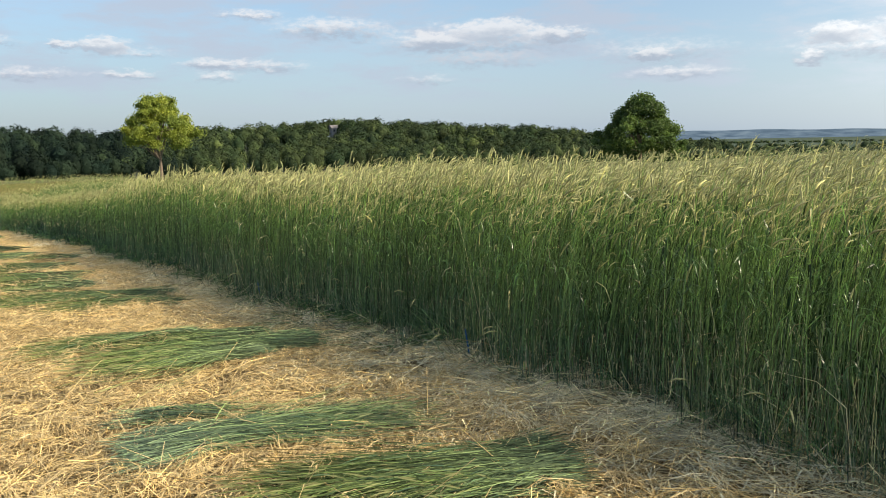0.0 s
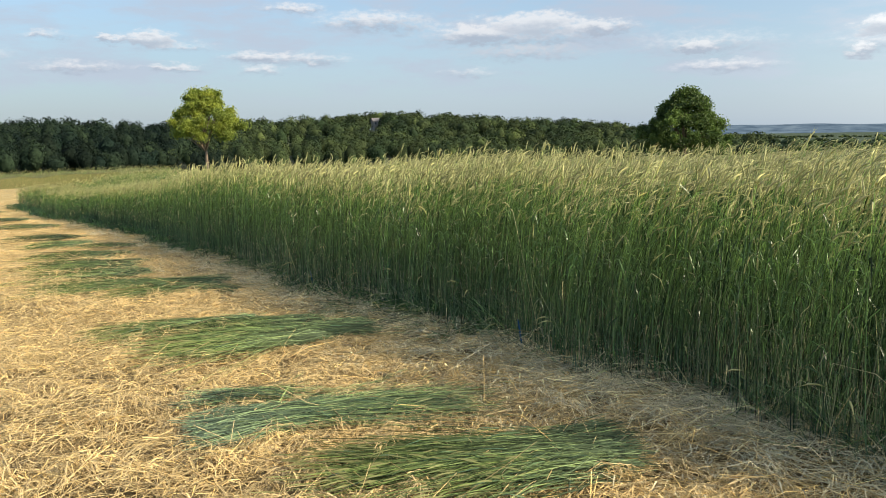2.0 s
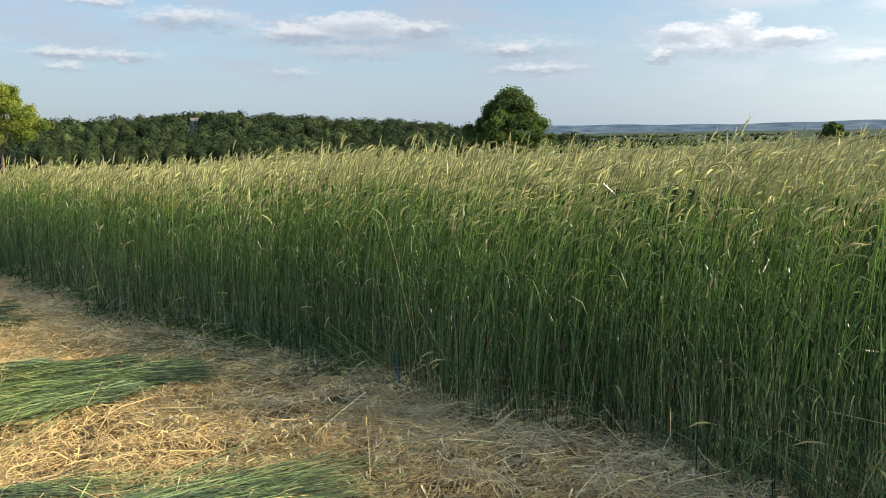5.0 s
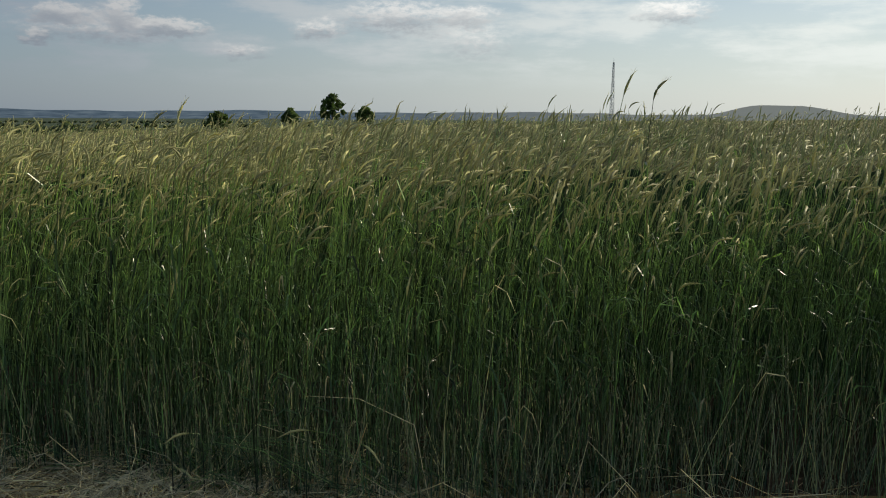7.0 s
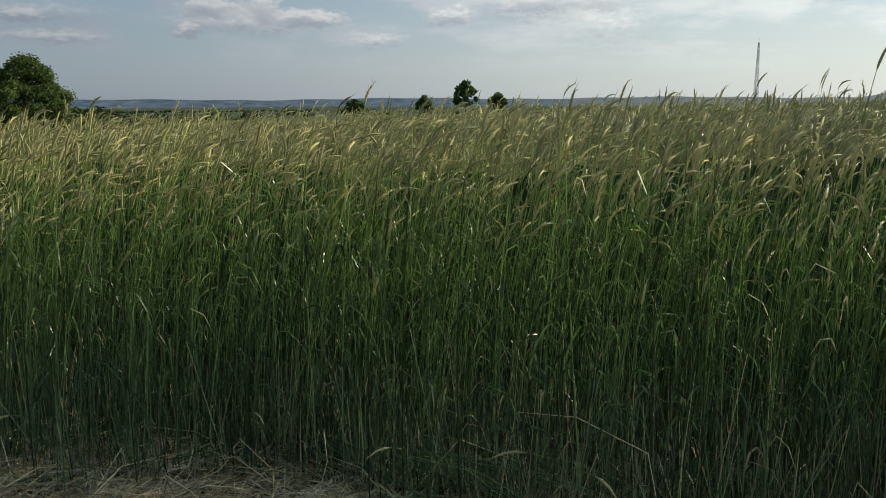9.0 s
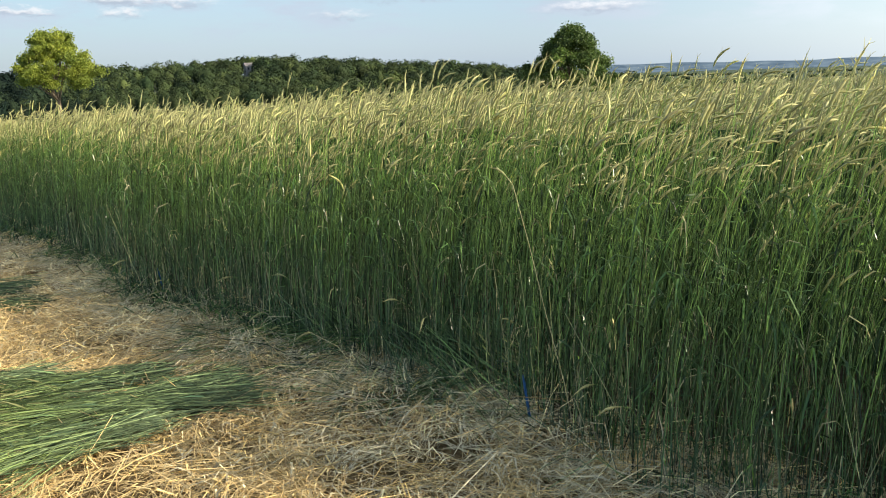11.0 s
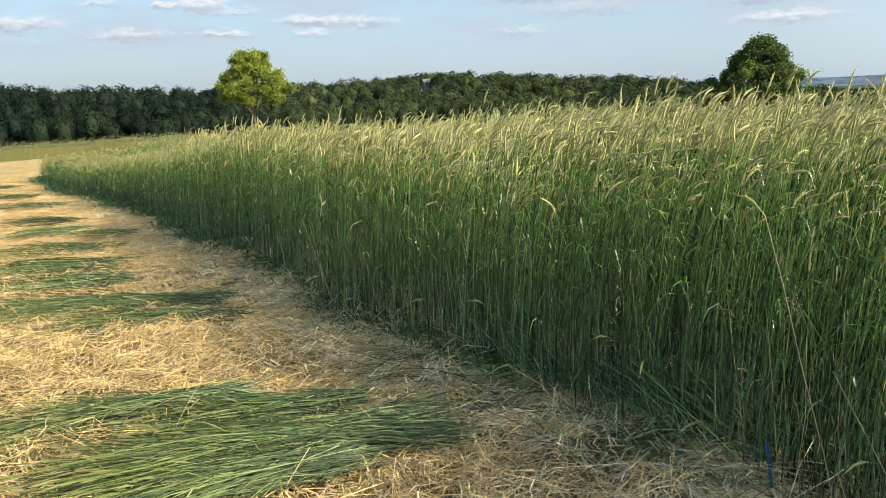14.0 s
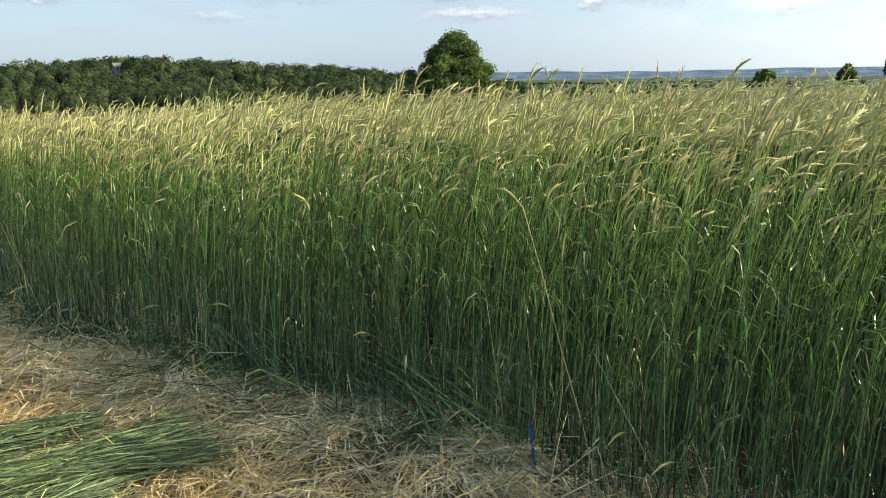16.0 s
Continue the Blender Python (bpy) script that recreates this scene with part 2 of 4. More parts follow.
WOOD_FLOOR = plain_material("wood_floor", (0.022, 0.032, 0.016), 0.95, 0, 0.4)
# dark green that stands in for the shade deep between the stems
RYE_SHADE = plain_material("rye_depth_shade", (0.045, 0.085, 0.040), 0.95, 0, 9.0, 0.5)
BARK = plain_material("tree_bark", (0.19, 0.145, 0.105), 0.9, 0, 12)
BLUE_PAINT = plain_material("blue_plastic", (0.03, 0.12, 0.29), 0.45, 0, 30, 0.2)
STEEL = plain_material("galvanised_steel", (0.42, 0.44, 0.46), 0.5, 0.6, 3)
PLASTER = plain_material("pale_plaster", (0.30, 0.29, 0.27), 0.85, 0, 1.5)
ROOF_TILE = plain_material("grey_roof_tiles", (0.22, 0.20, 0.19), 0.85, 0, 2)
DARK_GLASS = plain_material("dark_window", (0.04, 0.05, 0.06), 0.15, 0, 1)


# ---- the lie of the land ----
EDGE = np.array([0.57, 6.2])           # a point of the standing crop's edge
ALONG = np.array([-0.526, 0.850])      # along the edge, away from the first camera
INTO = np.array([0.850, 0.526])        # from the mown strip into the crop


def to_plan(s, n):
    s, n = np.asarray(s, float), np.asarray(n, float)
    return EDGE[0] + s * ALONG[0] + n * INTO[0], EDGE[1] + s * ALONG[1] + n * INTO[1]


def to_edge(x, y):
    dx, dy = np.asarray(x, float) - EDGE[0], np.asarray(y, float) - EDGE[1]
    return dx * ALONG[0] + dy * ALONG[1], dx * INTO[0] + dy * INTO[1]


def smooth(a, b, v):
    k = np.clip((np.asarray(v, float) - a) / (b - a), 0, 1)
    return k * k * (3 - 2 * k)


RIDGE_AZ = [-180, -70, -45, -32, -26, -19, -12.7, -7.8, -2.8, 3.6, 11, 14.4, 18, 22, 60, 100, 180]
RIDGE_EL = [0.2, 0.8, 1.6, 1.5, 1.08, 0.78, 0.78, 1.02, 1.2, 0.84, 0.45, 0.05, -0.45, -1.2, -1.2, -0.6, 0.2]
RIDGE_D = [500, 420, 380, 380, 390, 420, 470, 530, 560, 580, 600, 620, 640, 700, 900, 800, 500]
WOOD_H = 13.0


def ridge(az):
    return np.interp(az, RIDGE_AZ, RIDGE_EL), np.interp(az, RIDGE_AZ, RIDGE_D)


def ground_z(x, y):
    x, y = np.asarray(x, float), np.asarray(y, float)
    r = np.hypot(x, y)
    az = np.degrees(np.arctan2(x, y))
    near = -0.0046 + np.where(x < 0, 0.0247 * x, 0.012 * x) - 0.0162 * y
    bulge = smooth(-20, -8, az) * (1 - smooth(140, 175, az))
    near = near - bulge * 0.0005 * np.clip(r - 16, 0, 60) ** 2
    el, d = ridge(az)
    top = 1.6 + d * np.tan(np.radians(el)) - WOOD_H * 0.74
    rise = smooth(0.42, 1.0, r / d)
    plain = np.interp(r, [0, 300, 800, 1500, 3000, 4900], [-9, -11, -17, -28, -40, -45])
    far = plain + (np.maximum(top, plain) - plain) * rise * (1 - smooth(1.15, 2.2, r / d))
    k = smooth(75, 150, r)
    return np.where(r < 75, near + np.where(r < 14, tussock(x, y), 0.0), near.clip(-12, 12) * (1 - k) + far * k)


def bed_z(x, y):
    """The strip's lie without the straw heaps, for what lies across them."""
    x, y = np.asarray(x, float), np.asarray(y, float)
    return 0.012 + np.where(x < 0, 0.0247 * x, 0.012 * x) - 0.0162 * y


def tussock(x, y):
    """Low uneven heaps of the loose straw on the mown strip."""
    s, n = to_edge(x, y)
    h = 0.5 + 0.5 * np.sin(s * 9.3 + 2.1 * np.sin(n * 4.1 + 0.6 * s)) * np.sin(n * 8.1 + 1.7 * np.sin(s * 3.7) + 1.0)
    h = 0.045 * h ** 1.5 + 0.018 * np.sin(s * 2.9 + n * 1.3) * np.sin(n * 3.3 - s * 1.1 + 2)
    return h * smooth(-4.5, -3.5, s) * (1 - smooth(9, 11, s)) * (1 - smooth(-0.25, 0.1, n)) * smooth(-5, -4, n)


def crop_height(s, n):
    """Mean height of the rye's tops."""
    s, n = np.asarray(s, float), np.asarray(n, float)
    h = np.interp(s, [-40, -9, -1, 2, 8.5, 13, 18, 27, 42, 60], [1.37, 1.41, 1.41, 1.37, 1.37, 1.08, 0.76, 0.72, 0.86, 1.0]) + 0.05 * np.sin(s * 1.9 + n) + 0.04 * np.sin(s * 0.7 - n * 1.3 + 2)
    return h


# ---- mesh helpers ----
def part(name, bm, mat, parent=None, label=""):
    me = bpy.data.meshes.new(name)
    bm.to_mesh(me)
    bm.free()
    me.materials.append(mat)
    ob = new(name, me)
    ob.parent = parent
    return tagged(ob, label)


class Heap:
    """Many thin strands and blades gathered into one mesh."""

    def __init__(self):
        self.v, self.f, self.tone, self.along, self.slot, self.count = [], [], [], [], [], 0

    def tubes(self, line, radius, tone, along, slot=0, sides=3):
        """line: N x K x 3, radius: N x K, tone: N, along: N x K."""
        n, k, _ = line.shape
        d = np.gradient(line, axis=1)
        d /= np.linalg.norm(d, axis=2, keepdims=True) + 1e-9
        ref = np.where(np.abs(d[..., 2:3]) > 0.8, np.array([1.0, 0, 0]), np.array([0, 0, 1.0]))
        a = np.cross(d, ref)
        a /= np.linalg.norm(a, axis=2, keepdims=True) + 1e-9
        b = np.cross(d, a)
        turn = np.arange(sides) * 2 * np.pi / sides
        ring = a[:, :, None, :] * np.cos(turn)[None, None, :, None] + b[:, :, None, :] * np.sin(turn)[None, None, :, None]
        v = line[:, :, None, :] + ring * radius[:, :, None, None]
        i = np.arange(n * k * sides).reshape(n, k, sides) + self.count
        j = np.roll(i, -1, axis=2)
        q = np.stack([i[:, :-1], j[:, :-1], j[:, 1:], i[:, 1:]], -1).reshape(-1, 4)
        self._add(v.reshape(-1, 3), q, np.repeat(tone, k * sides), np.repeat(along.reshape(-1), sides), slot)

    def blades(self, line, width, side, tone, along, slot=0):
        """Flat leaves. side: N x 3, the leaf's crosswise direction."""
        n, k, _ = line.shape
        o = side[:, None, :] * width[:, :, None]
        v = np.stack([line - o, line + o], 2)
        i = np.arange(n * k * 2).reshape(n, k, 2) + self.count
        q = np.stack([i[:, :-1, 0], i[:, :-1, 1], i[:, 1:, 1], i[:, 1:, 0]], -1).reshape(-1, 4)
        self._add(v.reshape(-1, 3), q, np.repeat(tone, k * 2), np.repeat(along.reshape(-1), 2), slot)

    def _add(self, v, q, tone, along, slot):
        self.v.append(v)
        self.f.append(q)
        self.tone.append(tone)
        self.along.append(along)
        self.slot.append(np.full(len(q), slot, np.int32))
        self.count += len(v)

    def build(self, name, mats, parent=None, smooth_faces=False):
        v, f = np.concatenate(self.v), np.concatenate(self.f)
        me = bpy.data.meshes.new(name)
        me.vertices.add(len(v))
        me.vertices.foreach_set("co", v.astype(np.float32).ravel())
        me.loops.add(len(f) * 4)
        me.loops.foreach_set("vertex_index", f.astype(np.int32).ravel())
        me.polygons.add(len(f))
        me.polygons.foreach_set("loop_start", np.arange(0, len(f) * 4, 4, dtype=np.int32))
        for mat in mats:
            me.materials.append(mat)
        me.polygons.foreach_set("material_index", np.concatenate(self.slot))
        me.polygons.foreach_set("use_smooth", np.full(len(f), smooth_faces))
        for key, val in (("tone", self.tone), ("along", self.along)):
            at = me.attributes.new(key, "FLOAT", "POINT")
            at.data.foreach_set("value", np.concatenate(val).astype(np.float32))
        me.update()
        me.validate()
        ob = new(name, me)
        ob.parent = parent
        return ob


rng = np.random.default_rng(7)
WIND = np.array([0.94, -0.34, 0.0])     # the way in which the tops lean


def unit(v):
    return v / (np.linalg.norm(v, axis=-1, keepdims=True) + 1e-9)


def rye(heap, s, n, full=True, tall=None, leaves=2, awns=6, stem_from=0.0, sides=3, ear_k=4, thick=1.0):
    """Rye plants at the places s, n: stem, leaves, nodding ear with awns."""
    m = len(s)
    x, y = to_plan(s, n)
    z = ground_z(x, y)
    h = crop_height(s, n) * (0.985 - np.abs(rng.normal(0, 0.14, m)) + rng.normal(0, 0.04, m)).clip(0.5, 1.13)
    if tall:
        h = crop_height(s, n) * rng.uniform(*tall, m)
    gust = 0.8 + 0.5 * np.sin(x * 1.3 + y * 0.8) * np.sin(y * 0.9 - x * 0.5)
    lean = rng.normal(0, 0.062, (m, 2)) * np.where(rng.random(m) < 0.18, 2.8, 1.0)[:, None]
    blow = (0.09 + 0.19 * rng.random(m)) * gust
    k = 5 if full else (3 if stem_from < 0.5 else 2)
    t = np.linspace(stem_from, 1, k)
    line = np.empty((m, k, 3))
    bow = blow[:, None] * t ** 2.4
    sway = rng.normal(0, 0.014, (m, 2))
    wave = np.sin(t * np.pi * rng.uniform(1.0, 2.2, (m, 1)))
    line[..., 0] = x[:, None] + lean[:, :1] * t * h[:, None] + WIND[0] * bow + sway[:, :1] * wave
    line[..., 1] = y[:, None] + lean[:, 1:] * t * h[:, None] + WIND[1] * bow + sway[:, 1:] * wave
    line[..., 2] = z[:, None] + h[:, None] * t * (1 - 0.02 * t)
    tone = rng.random(m)
    rad = np.linspace(0.0019, 0.0010, k)[None] * rng.uniform(0.65, 1.25, m)[:, None] * thick
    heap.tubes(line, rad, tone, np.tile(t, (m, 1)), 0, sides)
    # ear
    tip = line[:, -1]
    heading = unit(line[:, -1] - line[:, -2])
    nod = rng.beta(1.1, 2.0, m) * 2.0
    side = unit(WIND[None] + rng.normal(0, 0.75, (m, 3)) * [1, 1, 0.1])
    length = rng.uniform(0.07, 0.115, m)
    pts = [tip]
    d = heading
    step = length / (ear_k - 1)
    curl = 1.26 / (ear_k - 1)
    for i in range(ear_k - 1):
        d = unit(d + side * (nod * curl)[:, None] - np.array([0, 0, 0.42 * curl]) * nod[:, None])
        pts.append(pts[-1] + d * step[:, None])
    ear = np.stack(pts, 1)
    q = np.linspace(0, 1, ear_k)
    prof = np.interp(q, [0, 0.2, 0.55, 0.85, 1], [0.0023, 0.0047, 0.0048, 0.0039, 0.0017])
    if ear_k > 4:
        prof[2::2] *= 0.86
    heap.tubes(ear, prof[None] * rng.uniform(0.8, 1.2, m)[:, None] * thick, 0.75 * tone + 0.25 * rng.random(m), np.tile(0.15 + 0.85 * q, (m, 1)), 2, sides if ear_k < 4 else 4)
    if awns:
        j = np.arange(awns) % (ear_k - 1)
        a0 = ear[:, 1 + j]
        way = unit(ear[:, 1 + j] - ear[:, j])
        dirn = unit(way + rng.normal(0, 0.36, (m, awns, 3)))
        ln = rng.uniform(0.015, 0.038, (m, awns, 1))
        aw = np.stack([a0, a0 + dirn * ln], 2).reshape(-1, 2, 3)
        wd = unit(np.cross(dirn.reshape(-1, 3), rng.normal(0, 1, (m * awns, 3))))
        heap.blades(aw, np.tile([0.0013 * thick, 0.0003], (m * awns, 1)), wd, np.repeat(tone, awns), np.full((m * awns, 2), 0.9), 2)
    for _ in range(leaves):
        u = max(0.16, stem_from + 0.05) + (0.90 - max(0.16, stem_from + 0.05)) * rng.beta(1.5, 1.15, m)
        f = (u - stem_from) / (1 - stem_from) * (k - 1)
        i = np.clip(f.astype(int), 0, k - 2)
        w = (f - i)[:, None]
        a = line[np.arange(m), i] * (1 - w) + line[np.arange(m), i + 1] * w
        ang = rng.uniform(0, 2 * np.pi, m)
        out = np.stack([np.cos(ang), np.sin(ang), 0 * ang], 1)
        out = unit(out + WIND * 0.5)
        ln = rng.uniform(0.08, 0.22, m)[:, None]
        droop = rng.beta(1.5, 1.2, m)[:, None]
        up = np.array([0, 0, 1.0])
        p1 = a + (up * 0.40 + out * 0.22) * ln
        p2 = p1 + (up * (0.32 - 0.6 * droop) + out * 0.35) * ln
        p3 = p2 + (up * (0.05 - 0.85 * droop) + out * 0.3) * ln
        wd = unit(np.cross(out, up) + rng.normal(0, 0.45, (m, 3)))
        # dry leaves low down; the pale ones higher up are sun glints in colour
        dry = rng.random(m) < 0.05 + 0.16 * (u < 0.4)
        for pick, slot in ((~dry, 1), (dry, 3)):
            lines, c = np.stack([a, p1, p2, p3], 1)[pick], int(pick.sum())
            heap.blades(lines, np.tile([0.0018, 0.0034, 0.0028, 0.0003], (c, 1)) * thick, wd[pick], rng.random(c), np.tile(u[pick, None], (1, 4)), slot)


def edge_wobble(s):
    return -0.10 + 0.26 * np.exp(-((s + 1.6) / 0.42) ** 2) + 0.10 * np.sin(s * 1.1 + 0.6) + 0.07 * np.sin(s * 2.7 + 1) - 0.75 * smooth(13, 24, s)


def scatter(s0, s1, n0, n1, density):
    m = int((s1 - s0) * (n1 - n0) * density)
    s, n = rng.uniform(s0, s1, m), rng.uniform(n0, n1, m)
    return s, n + edge_wobble(s) * (1 - smooth(0.5, 3, n))


SLANT = 0.33                             # how the crop's far boundary runs
END = 28.0                               # where the standing rye stops along its edge


# ---- ground ----
def build_ground():
    az = np.radians(np.concatenate([np.arange(-180, -40, 4), np.arange(-40, 86, 0.75), np.arange(86, 180, 4)]))
    rr = np.concatenate([[0.3, 1, 1.6], np.arange(2, 9, 0.09), np.arange(9, 30, 1.0), np.arange(30, 80, 4), np.arange(80, 760, 22), np.geomspace(780, 4900, 26)])
    A, R = np.meshgrid(az, rr)
    x, y = R * np.sin(A), R * np.cos(A)
    z = ground_z(x, y)
    z = z + np.where((R > 14) & (R < 60), 0.012 * np.sin(x * 5.1 + y * 2) * np.sin(y * 4.3 - x), 0)
    k, n = A.shape
    v = np.stack([x, y, z], -1).reshape(-1, 3)
    v = np.vstack([v, [[0, 0, float(ground_z(0, 0))]]])
    i = np.arange(k * n).reshape(k, n)
    j = np.roll(i, -1, axis=1)
    q = np.stack([i[:-1], i[1:], j[1:], j[:-1]], -1).reshape(-1, 4)
    tri = np.stack([np.full(n, k * n), i[0], j[0]], -1)
    me = bpy.data.meshes.new("ground")
    me.from_pydata(v.tolist(), [], q.tolist() + tri.tolist())
    for mat in (STUBBLE_SOIL, FIELD_SOIL, MEADOW, WOOD_FLOOR, STRAW_COVER):
        me.materials.append(mat)
    for p in me.polygons:
        c = p.center
        s, d = to_edge(c.x, c.y)
        r = math.hypot(c.x, c.y)
        az = math.degrees(math.atan2(c.x, c.y))
        wooded = -60 < az < 20 and 0.5 < r / float(ridge(az)[1]) < 1.3
        p.material_index = 3 if wooded else 2 if r > 76 else (1 if d > 0.1 and s < END else 0 if -3.3 < s < 8.5 and d > -3.6 else 4)
        p.use_smooth = True
    me.update()
    return tagged(new("ground", me), "mown strip of straw stubble with meadow and valley beyond", "ground", kind="structure")


build_ground()


# ---- standing rye ----
def build_rye():
    near = Heap()
    rye(near, *scatter(-6.5, 10, 0, 0.5, 500), leaves=2, awns=10, ear_k=6)
    rye(near, *scatter(-6.5, 10, 0.2, 3.2, 6.0), tall=(0.95, 1.06), awns=15, ear_k=6)
    rye(near, *scatter(-6.5, 10, 0.5, 1.7, 250), leaves=2, awns=8, ear_k=6)
    mid = Heap()
    rye(mid, *scatter(-9, 14, 1.6, 5.0, 150), full=False, leaves=1, awns=4, stem_from=0.5, ear_k=4)
    edge = Heap()
    rye(edge, *scatter(-15, -6.5, 0, 1.7, 90), leaves=1, awns=0, ear_k=3, thick=1.5)
    rye(edge, *scatter(10, 18, 0, 1.2, 330), leaves=2, awns=0, ear_k=3, thick=1.05)
    rye(edge, *scatter(18, END, 0, 1.4, 220), leaves=2, awns=0, ear_k=3, thick=1.25)
    far = Heap()
    rye(far, *scatter(-24, 18, 5.0, 14, 16), full=False, leaves=0, awns=0, stem_from=0.6, ear_k=3, thick=1.5)
    rye(far, *scatter(14, END, 1.6, 5.0, 75), full=False, leaves=1, awns=0, stem_from=0.5, ear_k=3, thick=1.6)
    s, n = scatter(END, END + 18, 0, 12, 22)
    beyond = n > (s - END) * SLANT
    rye(far, s[beyond], n[beyond], full=False, leaves=1, awns=0, stem_from=0.45, ear_k=3, thick=2.2)
    rye(far, *scatter(18, END, 5.0, 14, 13), full=False, leaves=0, awns=0, stem_from=0.6, ear_k=3, thick=2.4)
    rye(far, *scatter(-45, END, 14, 32, 3.6), full=False, leaves=0, awns=0, stem_from=0.7, ear_k=3, thick=2.6)
    mats = (RYE_STEM, RYE_LEAF, RYE_EAR, DRY_GLINT_LEAF)
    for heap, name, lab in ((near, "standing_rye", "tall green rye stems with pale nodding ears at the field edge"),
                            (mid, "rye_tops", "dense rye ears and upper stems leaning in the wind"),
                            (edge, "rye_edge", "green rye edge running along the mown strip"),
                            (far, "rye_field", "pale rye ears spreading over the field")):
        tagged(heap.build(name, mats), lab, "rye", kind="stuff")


build_rye()


def front_plants():
    """The outermost rye plants, each with stem, leaves and ear of its own."""
    g = np.random.default_rng(31)
    kinds, heights, nods = [], [], []
    for i in range(7):
        root = new("rye_plant")
        h = 1.30 * g.uniform(0.78, 1.06)
        lean, bow = g.normal(0, 0.05, 2), g.uniform(0.06, 0.20)
        t = np.linspace(0, 1, 8)
        line = np.stack([lean[0] * t * h + WIND[0] * bow * t ** 2.4, lean[1] * t * h + WIND[1] * bow * t ** 2.4, h * t], 1)
        tone = np.array([g.random()])
        a = Heap()
        rad = np.linspace(0.0025, 0.0014, 8)
        rad[[2, 4, 6]] *= 1.25
        a.tubes(line[None], rad[None], tone, t[None], 0, 6)
        a.build("stem", (RYE_STEM,), root, True)
        for u in g.uniform(0.22, 0.82, 3):
            c = np.array([np.interp(u, t, line[:, k]) for k in range(3)])
            w = g.uniform(0, 2 * np.pi)
            out, ln, dr = np.array([math.cos(w), math.sin(w), 0]), g.uniform(0.12, 0.24), g.uniform(0.1, 0.9)
            z = np.array([0, 0, 1.0])
            p = [c, c + (z * 0.4 + out * 0.15) * ln]
            p.append(p[-1] + (z * (0.3 - 0.4 * dr) + out * 0.25) * ln)
            p.append(p[-1] + (z * (0.1 - 0.6 * dr) + out * 0.25) * ln)
            p.append(p[-1] + (z * (-0.1 - 0.6 * dr) + out * 0.15) * ln)
            b = Heap()
            b.blades(np.array(p)[None], np.array([[0.002, 0.0044, 0.0046, 0.0032, 0.0004]]), unit(np.cross(out, z) + g.normal(0, 0.2, 3))[None], np.array([g.random()]), np.full((1, 5), u), 0)
            b.build("leaf", (DRY_GLINT_LEAF if u < 0.25 else RYE_LEAF,), root)
        d, q, nod = unit(line[-1] - line[-2]), [line[-1]], g.beta(2, 3) * 1.6
        for _ in range(6):
            d = unit(d + WIND * nod * 0.24 - np.array([0, 0, 0.09 * nod]))
            q.append(q[-1] + d * 0.017)
        q = np.array(q)
        e = Heap()
        e.tubes(q[None], np.array([[0.0026, 0.0054, 0.0062, 0.0060, 0.0056, 0.0048, 0.0022]]), tone, np.linspace(0.2, 1, 7)[None], 0, 6)
        ear = e.build("ear", (RYE_EAR,), root, True)
        aw = np.repeat(q[1:], 3, 0)
        dr = unit(unit(q[-1] - q[0])[None] + g.normal(0, 0.3, aw.shape))
        e = Heap()
        e.blades(np.stack([aw, aw + dr * 0.030], 1), np.tile([0.0009, 0.0002], (len(aw), 1)), unit(np.cross(dr, g.normal(0, 1, aw.shape))), np.full(len(aw), 0.7), np.full((len(aw), 2), 0.9), 0)
        tagged(e.build("awn_fringe", (RYE_EAR,), ear), kind="stuff")
        tagged(root, "green rye plant with a pale nodding ear at the field edge", "rye plant", "front plants of the rye")
        kinds.append(root)
        heights.append(h)
        nods.append(nod)
    for s, n, top in ((-3.78, 0.95, 1.66), (-4.00, 0.90, 1.64), (-1.72, 0.80, 1.52), (-1.52, 0.90, 1.48), (-3.20, 1.10, 1.50), (3.80, 0.95, 1.42), (-2.6, 0.9, 1.46)):
        x, y = (float(v) for v in to_plan(s, n))
        z = float(ground_z(x, y)) - 0.005
        which = int(np.argsort(nods)[int(g.integers(3))])
        high = copy_thing(kinds[which], pose(x, y, z, 0, 0, g.normal(0, 12)))
        high.scale = (1.0, 1.0, (top - z - 0.07) / heights[which])
        tagged(high, "tall rye plant whose ear stands above the rest")
    for i in range(150):
        s = -4.2 + 11.5 * (i + g.random()) / 150
        n = g.uniform(-0.10, 0.12) + float(edge_wobble(s))
        x, y = (float(v) for v in to_plan(s, n))
        m = pose(x, y, float(ground_z(x, y)) - 0.005, 0, 0, g.normal(0, 16))
        if i < len(kinds):
            kinds[i].matrix_world = m
        else:
            copy_thing(kinds[int(g.integers(len(kinds)))], m)


front_plants()


